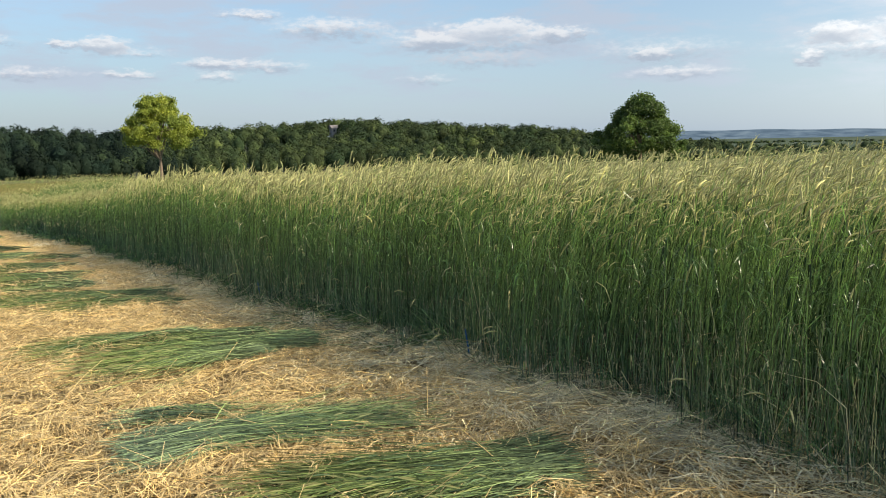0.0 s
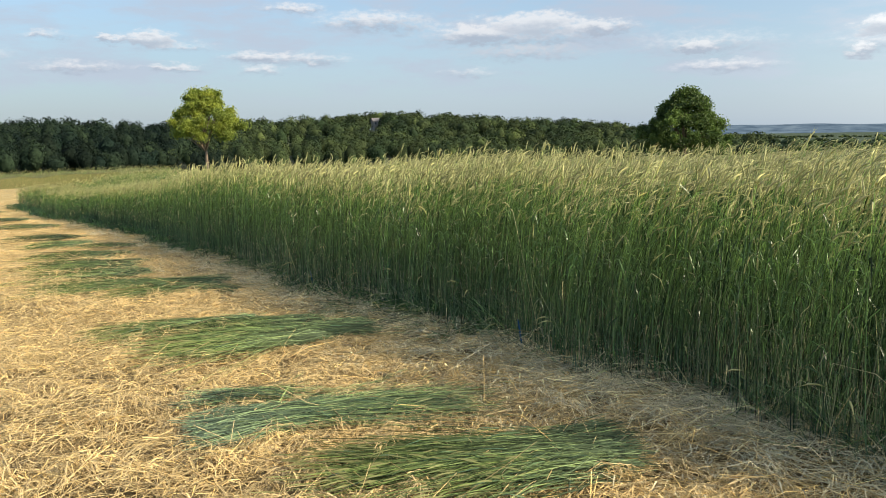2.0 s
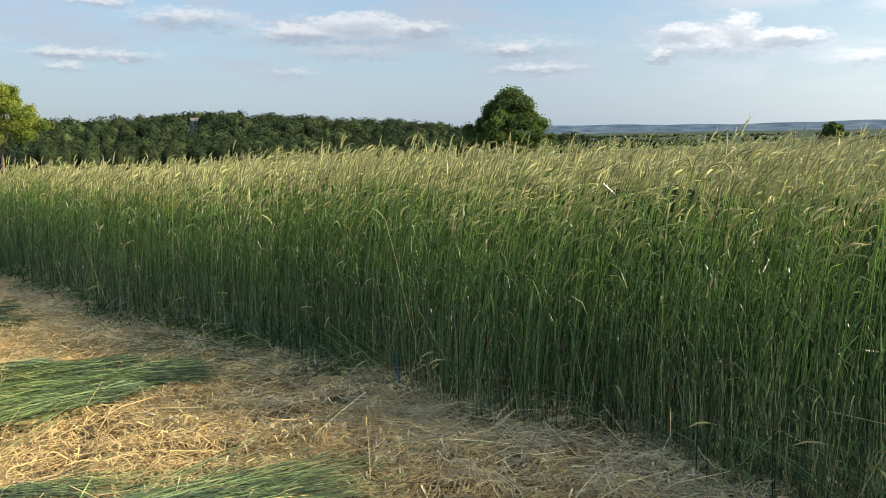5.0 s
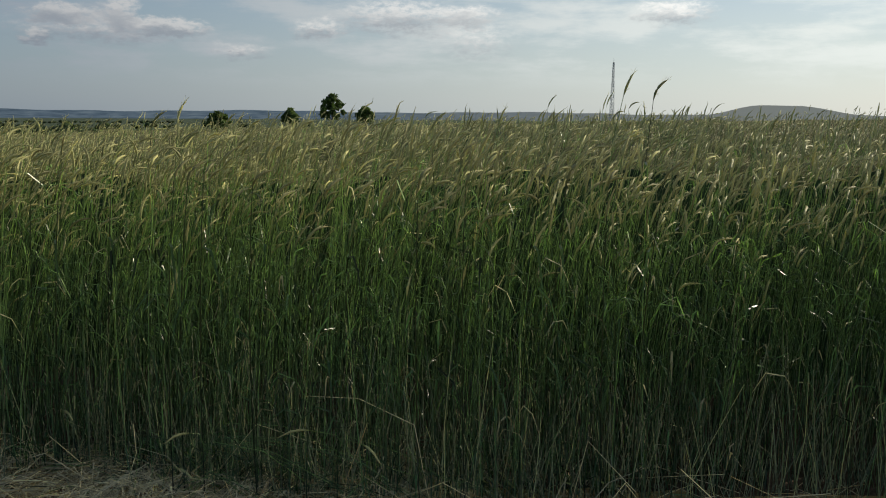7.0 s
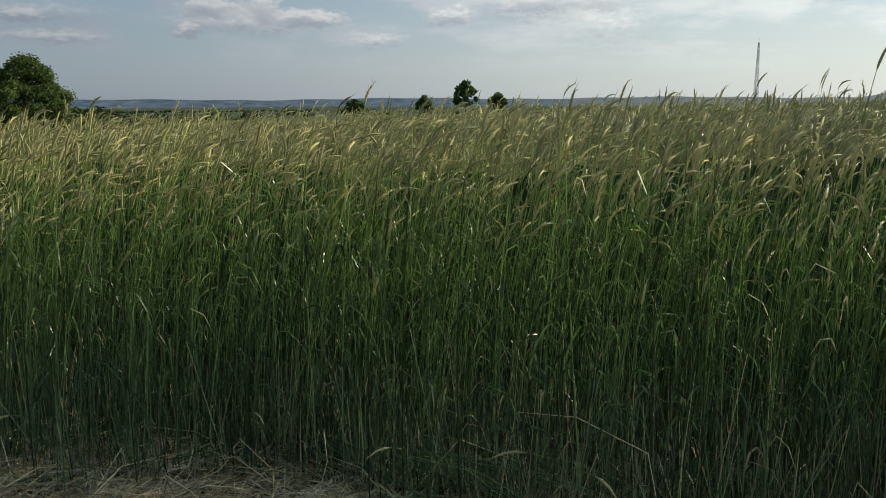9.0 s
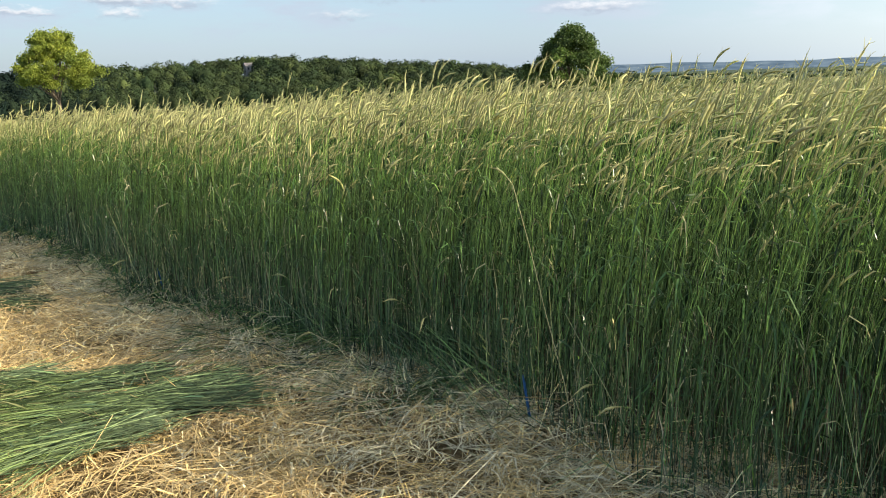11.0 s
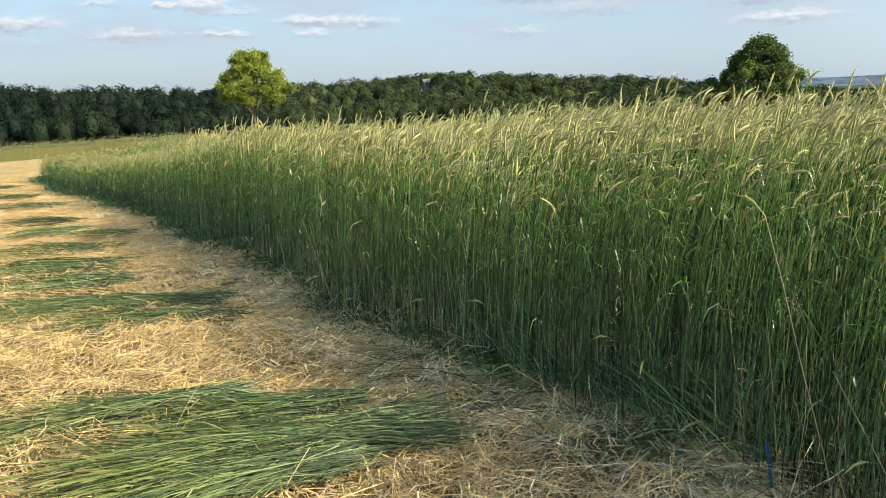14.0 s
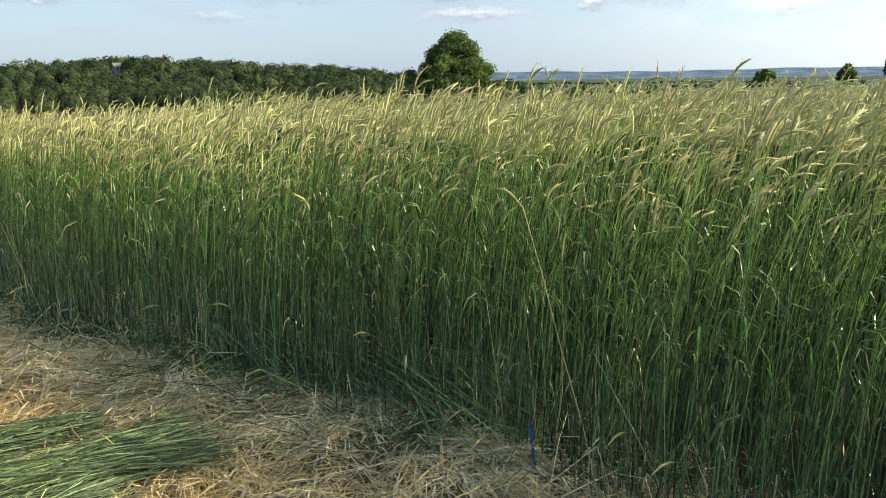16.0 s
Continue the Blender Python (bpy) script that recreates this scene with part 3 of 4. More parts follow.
def build_canopy():
    """The closed mass of the crop behind its first rows, its front wall coloured as deep shade."""
    s = np.concatenate([np.arange(-60, -10, 1.5), np.arange(-10, 16, 0.35), np.arange(16, END + 0.1, 0.8), np.arange(END + 1, END + 19, 1.0)])
    n = np.concatenate([[1.60, 1.61, 1.65], np.arange(1.85, 8, 0.35), np.arange(8, 70, 2.0)])
    S, D = np.meshgrid(s, n)
    D = D - 1.25 * smooth(10.5, 15, S) * (1 - smooth(2.5, 5, D)) - 0.5 * smooth(13, 26, S)
    x, y = to_plan(S, D)
    h = crop_height(S, D) - 0.24 + 0.05 * np.sin(S * 6.1 + D * 3) * np.sin(D * 5.3 - S * 2) + rng.normal(0, 0.03, S.shape)
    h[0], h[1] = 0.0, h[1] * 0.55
    h = np.where(S > END, (h + 0.06) * smooth(0, 0.5, D - (S - END) * SLANT) - 0.06, h)
    z = ground_z(x, y) + h
    v = np.stack([x, y, z], -1).reshape(-1, 3)
    i = np.arange(S.size).reshape(S.shape)
    q = np.stack([i[:-1, :-1], i[:-1, 1:], i[1:, 1:], i[1:, :-1]], -1).reshape(-1, 4)
    me = bpy.data.meshes.new("rye_mass")
    me.from_pydata(v.tolist(), [], q.tolist())
    me.materials.append(CANOPY)
    me.materials.append(RYE_SHADE)
    me.materials.append(LIME_MASS)
    w = S.shape[1] - 1
    # the two lowest rows, the front wall, take the painted shade
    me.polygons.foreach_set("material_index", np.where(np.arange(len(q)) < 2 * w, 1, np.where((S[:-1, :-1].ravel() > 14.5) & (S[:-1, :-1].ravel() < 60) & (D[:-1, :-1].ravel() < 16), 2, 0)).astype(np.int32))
    me.update()
    tagged(new("rye_mass", me), "dense green and straw-coloured mass of standing rye, its front wall coloured dark as shade", "rye", kind="stuff")


build_canopy()


def build_far_crop():
    """The crop that stands beyond the mown ground."""
    heap = Heap()
    az = np.radians(rng.uniform(-60, -17, 3800))
    r = 58 + 18 * rng.random(3800) ** 1.6
    x, y = r * np.sin(az), r * np.cos(az)
    s, n = to_edge(x, y)
    rye(heap, s, n, full=False, leaves=0, awns=0, stem_from=0.55, ear_k=3, thick=2.8)
    tagged(heap.build("far_crop", (RYE_STEM, RYE_LEAF, RYE_EAR, DRY_GLINT_LEAF)), "strip of paler crop beyond the stubble", "crop", kind="stuff")


build_far_crop()


def build_far_mass():
    az = np.radians(np.arange(-75, -14, 0.6))
    rr = np.array([57.9, 58.0, 58.2, 59, 60, 62, 65, 69, 73, 76, 78])
    A, R = np.meshgrid(az, rr)
    x, y = R * np.sin(A), R * np.cos(A)
    h = 0.66 + 0.07 * np.sin(x * 2.1) * np.sin(y * 1.7) + rng.normal(0, 0.03, x.shape)
    h[0], h[-1] = 0.0, 0.0
    z = ground_z(x, y) + h
    v = np.stack([x, y, z], -1).reshape(-1, 3)
    i = np.arange(x.size).reshape(x.shape)
    q = np.stack([i[:-1, :-1], i[1:, :-1], i[1:, 1:], i[:-1, 1:]], -1).reshape(-1, 4)
    me = bpy.data.meshes.new("far_crop_mass")
    me.from_pydata(v.tolist(), [], q.tolist())
    me.materials.append(GOLD_MASS)
    me.update()
    tagged(new("far_crop_mass", me), "low mass of golden-green crop beyond the stubble", "crop", kind="stuff")


build_far_mass()


# ---- straw on the mown strip ----
def straw(heap, s, n, size=1.0, lift=0.02, slot=0, steep=0.12, bends=True):
    m = len(s)
    x, y = to_plan(s, n)
    ang = rng.uniform(0, np.pi, m)
    ln = rng.gamma(2.4, 0.066, m).clip(0.03, 0.45) * size
    tilt = rng.normal(0, steep, m) * np.where(rng.random(m) < 0.1, 3.0, 1.0)
    d = np.stack([np.cos(ang) * np.cos(tilt), np.sin(ang) * np.cos(tilt), np.sin(tilt)], 1) * ln[:, None] / 2
    z = ground_z(x, y) + np.abs(d[:, 2]) + rng.random(m) * lift + 0.004
    c = np.stack([x, y, z], 1)
    line = np.stack([c - d, c + d], 1)
    if bends:
        bow = np.stack([rng.normal(0, 0.1, m), rng.normal(0, 0.1, m), np.abs(rng.normal(0, 0.06, m))], 1) * ln[:, None]
        line = np.stack([c - d, c + bow, c + d], 1)
    k = line.shape[1]
    heap.tubes(line, np.full((m, k), 0.00108 if not bends else 0.0014) * size ** 0.5 * rng.uniform(0.6, 1.5, m)[:, None], rng.random(m), np.tile(rng.random(m)[:, None], (1, k)), slot)


def dry_blades(heap, s, n, slot):
    m = len(s)
    x, y = to_plan(s, n)
    ang = rng.uniform(0, 2 * np.pi, m)
    out = np.stack([np.cos(ang), np.sin(ang), 0 * ang], 1)
    ln = rng.uniform(0.05, 0.16, m)[:, None]
    a = np.stack([x, y, ground_z(x, y) + rng.uniform(0.006, 0.04, m)], 1)
    arch = np.stack([0 * ang, 0 * ang, rng.uniform(0.0, 0.045, m)], 1)
    line = np.stack([a, a + out * ln * 0.5 + arch, a + out * ln], 1)
    wd = unit(np.cross(out, [0, 0, 1.0]) + rng.normal(0, 0.5, (m, 3)))
    heap.blades(line, np.tile([0.0018, 0.0036, 0.0006], (m, 1)), wd, rng.random(m), np.tile(rng.random((m, 1)), (1, 3)), slot)


def tufts(heap, s0, s1, n0, n1, count, strands, size):
    """Raked-up wisps: strands that share a place and a run, arched and crossing."""
    s, n = rng.uniform(s0, s1, count), rng.uniform(n0, n1, count)
    bare = np.sin(s * 2.3 + 1.9 * np.sin(n * 1.7)) * np.sin(n * 3.1 - 1.4 * np.sin(s * 1.3) + 0.8)
    keep = rng.random(count) < 0.88 - 0.62 * smooth(0.15, 0.75, bare)
    s, n = s[keep], n[keep]
    count = len(s)
    way, bent = rng.uniform(0, 2 * np.pi, count), rng.normal(0, 0.7, count)
    mound = rng.gamma(2.0, 0.011, count).clip(0.004, 0.06)
    # greyer towards the crop: the strip's skylit shade put into the straw colour
    grey = rng.random(count) < 0.6 * smooth(-1.25, -0.35, n)
    i = np.repeat(np.arange(count), strands)
    m = len(i)
    x, y = to_plan(s[i] + rng.normal(0, 0.055, m) * size, n[i] + rng.normal(0, 0.055, m) * size)
    a = way[i] + rng.normal(0, 0.38, m) + np.where(rng.random(m) < 0.14, rng.uniform(-2, 2, m), 0.0)
    ln = rng.gamma(3.0, 0.062, m).clip(0.05, 0.42) * size
    t = np.linspace(-0.5, 0.5, 4)
    turn = a[:, None] + (bent[i] * 0.5 + rng.normal(0, 0.35, m))[:, None] * (t * 2)
    px = x[:, None] + np.cos(turn) * ln[:, None] * t
    py = y[:, None] + np.sin(turn) * ln[:, None] * t
    arch = mound[i] * rng.uniform(0.3, 1.8, m) * min(size, 1.2)
    pz = ground_z(px, py) + 0.008 + arch[:, None] * (1 - (2 * t) ** 2) + rng.random((m, 1)) * 0.022 + (t * 2) * rng.normal(0, 0.012, (m, 1)) * min(size, 1.2)
    line = np.stack([px, py, pz], -1)
    run = unit(line[:, -1] - line[:, 0])
    wd = unit(np.cross(run, rng.normal(0, 0.5, (m, 3)) + [0, 0, 1.0]))
    width = np.tile([0.0014, 0.0019, 0.0018, 0.0012], (m, 1)) * (size ** 0.6 * rng.uniform(0.6, 1.4, m))[:, None]
    tone = (0.45 * rng.random(count)[i] + 0.55 * rng.random(m))
    for g in (0, 1):
        c = grey[i] == bool(g)
        heap.blades(line[c], width[c], wd[c], tone[c], np.tile(rng.random((int(c.sum()), 1)), (1, 4)), g)


def build_straw():
    heap = Heap()
    tufts(heap, -3.4, 4.5, -3.8, 0.15, 2700, 20, 1.0)
    tufts(heap, -3.4, 5.5, -1.5, 0.1, 800, 18, 1.0)
    tufts(heap, 4.5, 9.5, -3.6, 0.1, 1000, 16, 1.25)
    tufts(heap, 9.5, 18, -5.5, -0.1, 620, 14, 1.9)
    tufts(heap, 18, 28, -9, -0.6, 300, 12, 3.0)
    for s0, s1, n0, n1, dens, size, bends in ((-3.4, 4.5, -3.6, 0.35, 300, 1.15, True), (-3.4, 4.5, -3.6, 0.35, 300, 0.9, False), (4.5, 9, -4, 0.35, 420, 1.1, False), (9, 17, -7, 0.3, 120, 1.8, False), (17, 34, -14, -0.6, 34, 3.0, False), (28.5, 62, -34, 24, 7.0, 2.6, False), (-16, -4, -9, 0.2, 110, 1.4, False), (-4, 17, -16, -4.5, 45, 1.8, False)):
        m = int((s1 - s0) * (n1 - n0) * dens)
        s, n = rng.uniform(s0, s1, m), rng.uniform(n0, n1, m)
        thin = rng.random(m) < 0.72 + 0.5 * np.sin(s * 3.1 + n * 1.7) * np.sin(n * 2.9 - s * 1.2) * (n < 0)
        thin &= (s < END) | (n < (s - END) * SLANT)
        s, n = s[thin], n[thin]
        # same painted grey of the shaded strip, growing towards the crop
        grey = (rng.random(len(s)) < 0.6 * smooth(-1.1, -0.2, n)).astype(int)
        for g in (0, 1):
            straw(heap, s[grey == g], n[grey == g], size, 0.045, g, 0.14 if s0 < 9 else 0.02, bends)
    for g, n0, n1, m in ((0, -4, -0.9, 9000), (1, -1.4, 0.3, 6000)):
        dry_blades(heap, rng.uniform(-4, 7, m), rng.uniform(n0, n1, m), g)
    s, n = rng.uniform(-2.4, -0.7, 1300), rng.uniform(-0.6, 0.24, 1300)
    straw(heap, s, n, 1.15, 0.06, 1, 0.12, True)
    tagged(heap.build("straw_litter", (STRAW, GREY_STRAW)), "golden cut straw lying over the mown strip", "straw", kind="stuff")
    # short cut stubble standing in the litter
    heap = Heap()
    m = 5000
    s, n = rng.uniform(-4, 9, m), rng.uniform(-4.5, 0.2, m)
    x, y = to_plan(s, n)
    z = ground_z(x, y)
    h = rng.uniform(0.02, 0.065, m)
    tip = rng.normal(0, 0.35, (m, 2)) * h[:, None]
    line = np.stack([np.stack([x, y, z - 0.01], 1), np.stack([x + tip[:, 0], y + tip[:, 1], z + h], 1)], 1)
    heap.tubes(line, np.full((m, 2), 0.0022), rng.random(m), np.tile(rng.random((m, 1)), (1, 2)), 0)
    tagged(heap.build("stubble", (STRAW,)), "short cut stubble standing among the straw", "stubble", kind="stuff")


build_straw()


# ---- bent and fallen stalks along the crop's foot ----
def build_fallen():
    heap = Heap()
    for s0, s1, n0, n1, m, slot, low in ((-4, 10, -0.16, 0.3, 1300, 0, 0.4), (0.5, 2.5, -0.50, 0.1, 900, 0, 0.16), (-4, 6, -0.40, 0.1, 800, 3, 0.25)):
        s, n = rng.uniform(s0, s1, m), rng.uniform(n0, n1, m)
        n = n + edge_wobble(s)
        x, y = to_plan(s, n)
        z = ground_z(x, y)
        ang = rng.uniform(0, 2 * np.pi, m)
        out = np.stack([np.cos(ang), np.sin(ang), 0 * ang], 1)
        out[:, :2] = unit(out[:, :2] - INTO[None] * 0.5)
        ln = rng.uniform(0.12, 0.48, m)
        lift = np.abs(rng.normal(0, low, m)).clip(0.01, 0.75)
        a = np.stack([x, y, z + 0.004], 1)
        b = a + out * (ln * 0.5)[:, None] + np.stack([0 * x, 0 * x, lift * ln * 0.75], 1)
        c = a + out * ln[:, None] + np.stack([0 * x, 0 * x, lift * ln * rng.uniform(0.2, 1.1, m) + 0.012], 1)
        heap.tubes(np.stack([a, b, c], 1), np.tile([0.0019, 0.0016, 0.0011], (m, 1)), rng.random(m), np.tile(rng.random((m, 1)) * 0.6, (1, 3)), slot)
    for s0, n0, m, reach in ((1.15, 0.10, 70, 0.95), (2.1, 0.05, 60, 0.75), (4.6, 0.0, 40, 0.7), (-2.2, 0.0, 40, 0.7)):
        s, n = s0 + rng.normal(0, 0.16, m), n0 + rng.normal(0, 0.08, m)
        x, y = to_plan(s, n)
        a = np.stack([x, y, ground_z(x, y)], 1)
        way = np.stack([-ALONG[0] - 0.25 * INTO[0] + rng.normal(0, 0.22, m), -ALONG[1] - 0.25 * INTO[1] + rng.normal(0, 0.22, m), 0 * x], 1)
        ln = reach * rng.uniform(0.6, 1.1, m)[:, None]
        zz = np.array([0, 0, 1.0])
        b = a + way * ln * 0.22 + zz * rng.uniform(0.14, 0.30, (m, 1))
        c = b + way * ln * 0.40 + zz * rng.uniform(-0.08, 0.04, (m, 1))
        d = c + way * ln * 0.38 - zz * rng.uniform(0.02, 0.14, (m, 1))
        heap.tubes(np.stack([a, b, c, d], 1), np.tile([0.0020, 0.0018, 0.0015, 0.0011], (m, 1)), rng.random(m), np.tile([0.1, 0.3, 0.5, 0.8], (m, 1)), 0)
    for s0, n0, s1, n1, m, wide, high in ((1.80, 0.42, 2.05, -0.52, 230, 0.16, 0.10), (1.50, 0.30, 1.72, -0.30, 110, 0.14, 0.13), (1.30, 0.40, 0.30, 0.22, 150, 0.12, 0.26),
                                          (0.62, 0.20, 0.52, -0.28, 70, 0.10, 0.09), (4.05, 0.25, 3.60, -0.28, 90, 0.20, 0.12), (-1.70, 0.30, -2.25, -0.05, 80, 0.14, 0.16), (-3.1, 0.30, -3.6, 0.0, 70, 0.16, 0.18), (6.2, 0.2, 6.0, -0.3, 80, 0.3, 0.10)):
        u, v = rng.normal(0, wide, m), rng.normal(0, wide * 1.3, m)
        t = np.linspace(0, 1, 5)
        back, ahead = rng.uniform(-0.1, 0.35, m)[:, None], rng.uniform(0.65, 1.1, m)[:, None]
        f = back + (ahead - back) * t
        ss = s0 + (s1 - s0) * f + u[:, None] * (1 - f) + v[:, None] * f
        nn = n0 + (n1 - n0) * f + 0.3 * (u[:, None] * (1 - f) - v[:, None] * f)
        x, y = to_plan(ss, nn)
        lift = (rng.random(m) ** 0.7)[:, None] * high * (np.sin(np.pi * (0.12 + 0.75 * f.clip(0, 1)))).clip(0, 1)
        line = np.stack([x, y, bed_z(x, y) + 0.008 + lift], -1)
        tone = rng.random(m)
        heap.tubes(line, np.tile(np.linspace(0.0020, 0.0011, 5), (m, 1)), tone, np.tile(0.1 + 0.5 * t, (m, 1)), 0)
        c = rng.random(m) < 0.35
        tip = line[c, -1]
        d = unit(tip - line[c, -2]) * rng.uniform(0.07, 0.11, (len(tip), 1))
        heap.tubes(np.stack([tip, tip + d * 0.4 + [0, 0, 0.004], tip + d - [0, 0, 0.006]], 1), np.tile([0.0022, 0.0048, 0.0012], (len(tip), 1)), tone[c], np.tile([0.0, 0.15, 0.3], (len(tip), 1)), 2)
    m = 2100
    s = np.where(rng.random(m) < 0.4, rng.uniform(-6.5, -1.5, m), rng.uniform(-6.0, 7.0, m))
    n = edge_wobble(s) + rng.uniform(-0.05, 0.35, m)
    x, y = to_plan(s, n)
    h = rng.gamma(3.0, 0.11, m).clip(0.08, 0.75)
    lean = rng.normal(0, 0.16, (m, 2)) * h[:, None]
    a = np.stack([x, y, ground_z(x, y)], 1)
    tip = a + np.stack([lean[:, 0], lean[:, 1], h], 1)
    knee = (a + tip) / 2 + rng.normal(0, 0.012, (m, 3))
    heap.tubes(np.stack([a, knee, tip], 1), np.tile([0.0019, 0.0017, 0.0012], (m, 1)), rng.random(m), np.tile(rng.random((m, 1)), (1, 3)), 4)
    m = 9000
    s, n = rng.uniform(-4.5, 10, m), rng.uniform(0.04, 1.1, m)
    n = n + edge_wobble(s)
    x, y = to_plan(s, n)
    a = np.stack([x, y, ground_z(x, y)], 1)
    ang = rng.uniform(0, 2 * np.pi, m)
    out = np.stack([np.cos(ang), np.sin(ang), 0 * ang], 1)
    h = rng.uniform(0.05, 0.26, m)[:, None]
    b = a + out * h * 0.25 + np.array([0, 0, 0.75]) * h
    c = b + out * h * 0.45 + np.array([0, 0, 1.0]) * h * rng.uniform(-0.5, 0.3, (m, 1))
    dry = rng.random(m) < 0.12
    for pick, slot in ((dry, 3), (~dry, 1)):
        q = int(pick.sum())
        heap.blades(np.stack([a, b, c], 1)[pick], np.tile([0.0018, 0.0034, 0.0005], (q, 1)), unit(np.cross(out, [0, 0, 1.0]) + rng.normal(0, 0.3, (m, 3)))[pick], rng.random(q), np.tile(rng.random((q, 1)) * 0.7, (1, 3)), slot)
    # low green fringe creeping out over the straw
    q = 5200
    s, n = 2.0 + 26.0 * rng.random(q) ** 1.3, -np.abs(rng.normal(0, 0.17, q))
    n = n + edge_wobble(s) + 0.12
    x, y = to_plan(s, n)
    foot = np.stack([x, y, ground_z(x, y)], 1)
    turn = rng.uniform(0, 2 * np.pi, q)
    side = np.stack([np.cos(turn), np.sin(turn), 0 * turn], 1)
    tall = rng.uniform(0.05, 0.20, q)[:, None] * (1 + 0.02 * s[:, None])
    mid = foot + side * tall * 0.4 + np.array([0, 0, 0.6]) * tall
    heap.blades(np.stack([foot, mid, mid + side * tall * 0.7 - np.array([0, 0, 0.25]) * tall], 1), np.tile([0.0022, 0.0042, 0.0006], (q, 1)) * (1 + 0.05 * s[:, None]), unit(np.cross(side, [0, 0, 1.0]) + rng.normal(0, 0.4, (q, 3))), rng.random(q), np.tile(0.2 + 0.4 * rng.random((q, 1)), (1, 3)), 1)
    tagged(heap.build("fallen_stalks", (RYE_STEM, RYE_LEAF, RYE_EAR, GREY_STRAW, PALE_STEM)), "bent green stalks and straw at the crop's foot", "stalks", kind="stuff")


build_fallen()


def bent_straw(points, radius, ear=False, label="pale broken straw leaning against the standing rye", mat=None):
    """A single stalk that stands out from the rest."""
    p = np.array(points, float)
    root = new("broken_stalk")
    root.location = tuple(p[0])
    heap = Heap()
    q = p - p[0]
    t = np.linspace(0, 1, len(q))
    heap.tubes(q[None], np.linspace(radius, radius * 0.7, len(q))[None], np.array([0.8]), t[None], 0, 6)
    heap.build("stalk", (mat or GREY_STRAW,), root)
    if ear:
        d = unit(q[-1] - q[-2])
        e = np.stack([q[-1], q[-1] + d * 0.03 - [0, 0, 0.004], q[-1] + d * 0.07 - [0, 0, 0.018], q[-1] + d * 0.11 - [0, 0, 0.045]])
        h2 = Heap()
        h2.tubes(e[None], np.array([[0.0022, 0.0048, 0.0044, 0.0014]]), np.array([0.4]), np.array([[0.2, 0.5, 0.8, 1.0]]), 0, 6)
        g = np.random.default_rng(4)
        aw = e[[1, 1, 2, 2, 2, 3, 3, 3]]
        dr = unit(unit(e[3] - e[0])[None] + g.normal(0, 0.35, (8, 3)))
        spike = h2.build("ear", (RYE_EAR,), root)
        h3 = Heap()
        h3.blades(np.stack([aw, aw + dr * 0.035], 1), np.tile([0.0008, 0.0002], (8, 1)), unit(np.cross(dr, g.normal(0, 1, (8, 3)))), np.full(8, 0.5), np.full((8, 2), 0.9), 0)
        tagged(h3.build("awn_fringe", (RYE_EAR,), spike), kind="stuff")
    return tagged(root, label, "stalk")


def gz(x, y):
    return float(ground_z(x, y))


bent_straw([(1.62, 4.30, gz(1.62, 4.30)), (1.80, 4.12, 0.26), (1.96, 3.95, 0.17)], 0.0019)
bent_straw([(1.80, 3.95, gz(1.8, 3.95)), (1.86, 3.90, 0.41), (1.99, 3.74, 0.40), (1.97, 3.44, 0.37), (1.96, 3.34, 0.02)], 0.0019)
bent_straw([(2.38, 3.02, gz(2.38, 3.02)), (2.41, 2.96, 0.29), (2.50, 2.80, 0.10)], 0.0019)
bent_straw([(0.83, 5.86, gz(0.83, 5.86)), (0.835, 5.86, 0.10)], 0.0026, label="short pale upright straw stub by the crop")
bent_straw([(0.66, 6.50, gz(0.66, 6.5)), (0.63, 6.49, 0.18), (0.55, 6.47, 0.28)], 0.0022, True, "low bent rye stalk with a drooping pale ear", RYE_STEM)
bent_straw([(0.20, 7.10, gz(0.2, 7.1)), (0.16, 7.05, 0.22), (0.06, 7.0, 0.29)], 0.0022, True, "low bent rye stalk with a drooping pale ear", RYE_STEM)
bent_straw([(0.30, 6.72, gz(0.3, 6.72)), (0.34, 6.65, 0.04), (0.31, 6.66, -0.10)], 0.0020, label="hooked pale straw at the crop's foot")


bent_straw([(0.66, 5.86, gz(0.66, 5.86)), (0.62, 5.93, 0.19), (0.567, 6.015, 0.47), (0.52, 6.095, 0.75), (0.475, 6.165, 0.98), (0.455, 6.185, 1.01)], 0.0019, True, "long pale rye stalk leaning out in front of the crop", DRY_GLINT_LEAF)


def foot_stalks():
    """Stalks broken over at the crop's foot: some still carry an ear, some are bare pale straw."""
    g = np.random.default_rng(77)
    for i in range(34):
        s = -3.4 + 8.6 * (i + g.random()) / 34
        n = float(edge_wobble(s)) + g.uniform(-0.08, 0.10)
        x, y = (float(v) for v in to_plan(s, n))
        a = np.array([x, y, gz(x, y)])
        w = g.normal(0, 0.8)
        out = -INTO * math.cos(w) - ALONG * math.sin(w)
        out = np.array([out[0], out[1], 0.0])
        h, reach = g.uniform(0.12, 0.42), g.uniform(0.10, 0.30)
        up_ = np.array([0, 0, 1.0])
        if i % 3:
            q = [a, a + out * reach * 0.25 + up_ * h * 0.6, a + out * reach * 0.6 + up_ * h * 0.95, a + out * reach + up_ * h]
            bent_straw(q, 0.0017, True, "low green rye stalk bent outwards under its ear", RYE_STEM)
        else:
            q = [a, a + out * reach * 0.3 + up_ * h * 0.6, a + out * reach * 1.1 + up_ * h * g.uniform(0.1, 0.4)]
            bent_straw(q, 0.0016, label="pale dry straw snapped over at the crop's foot")


foot_stalks()


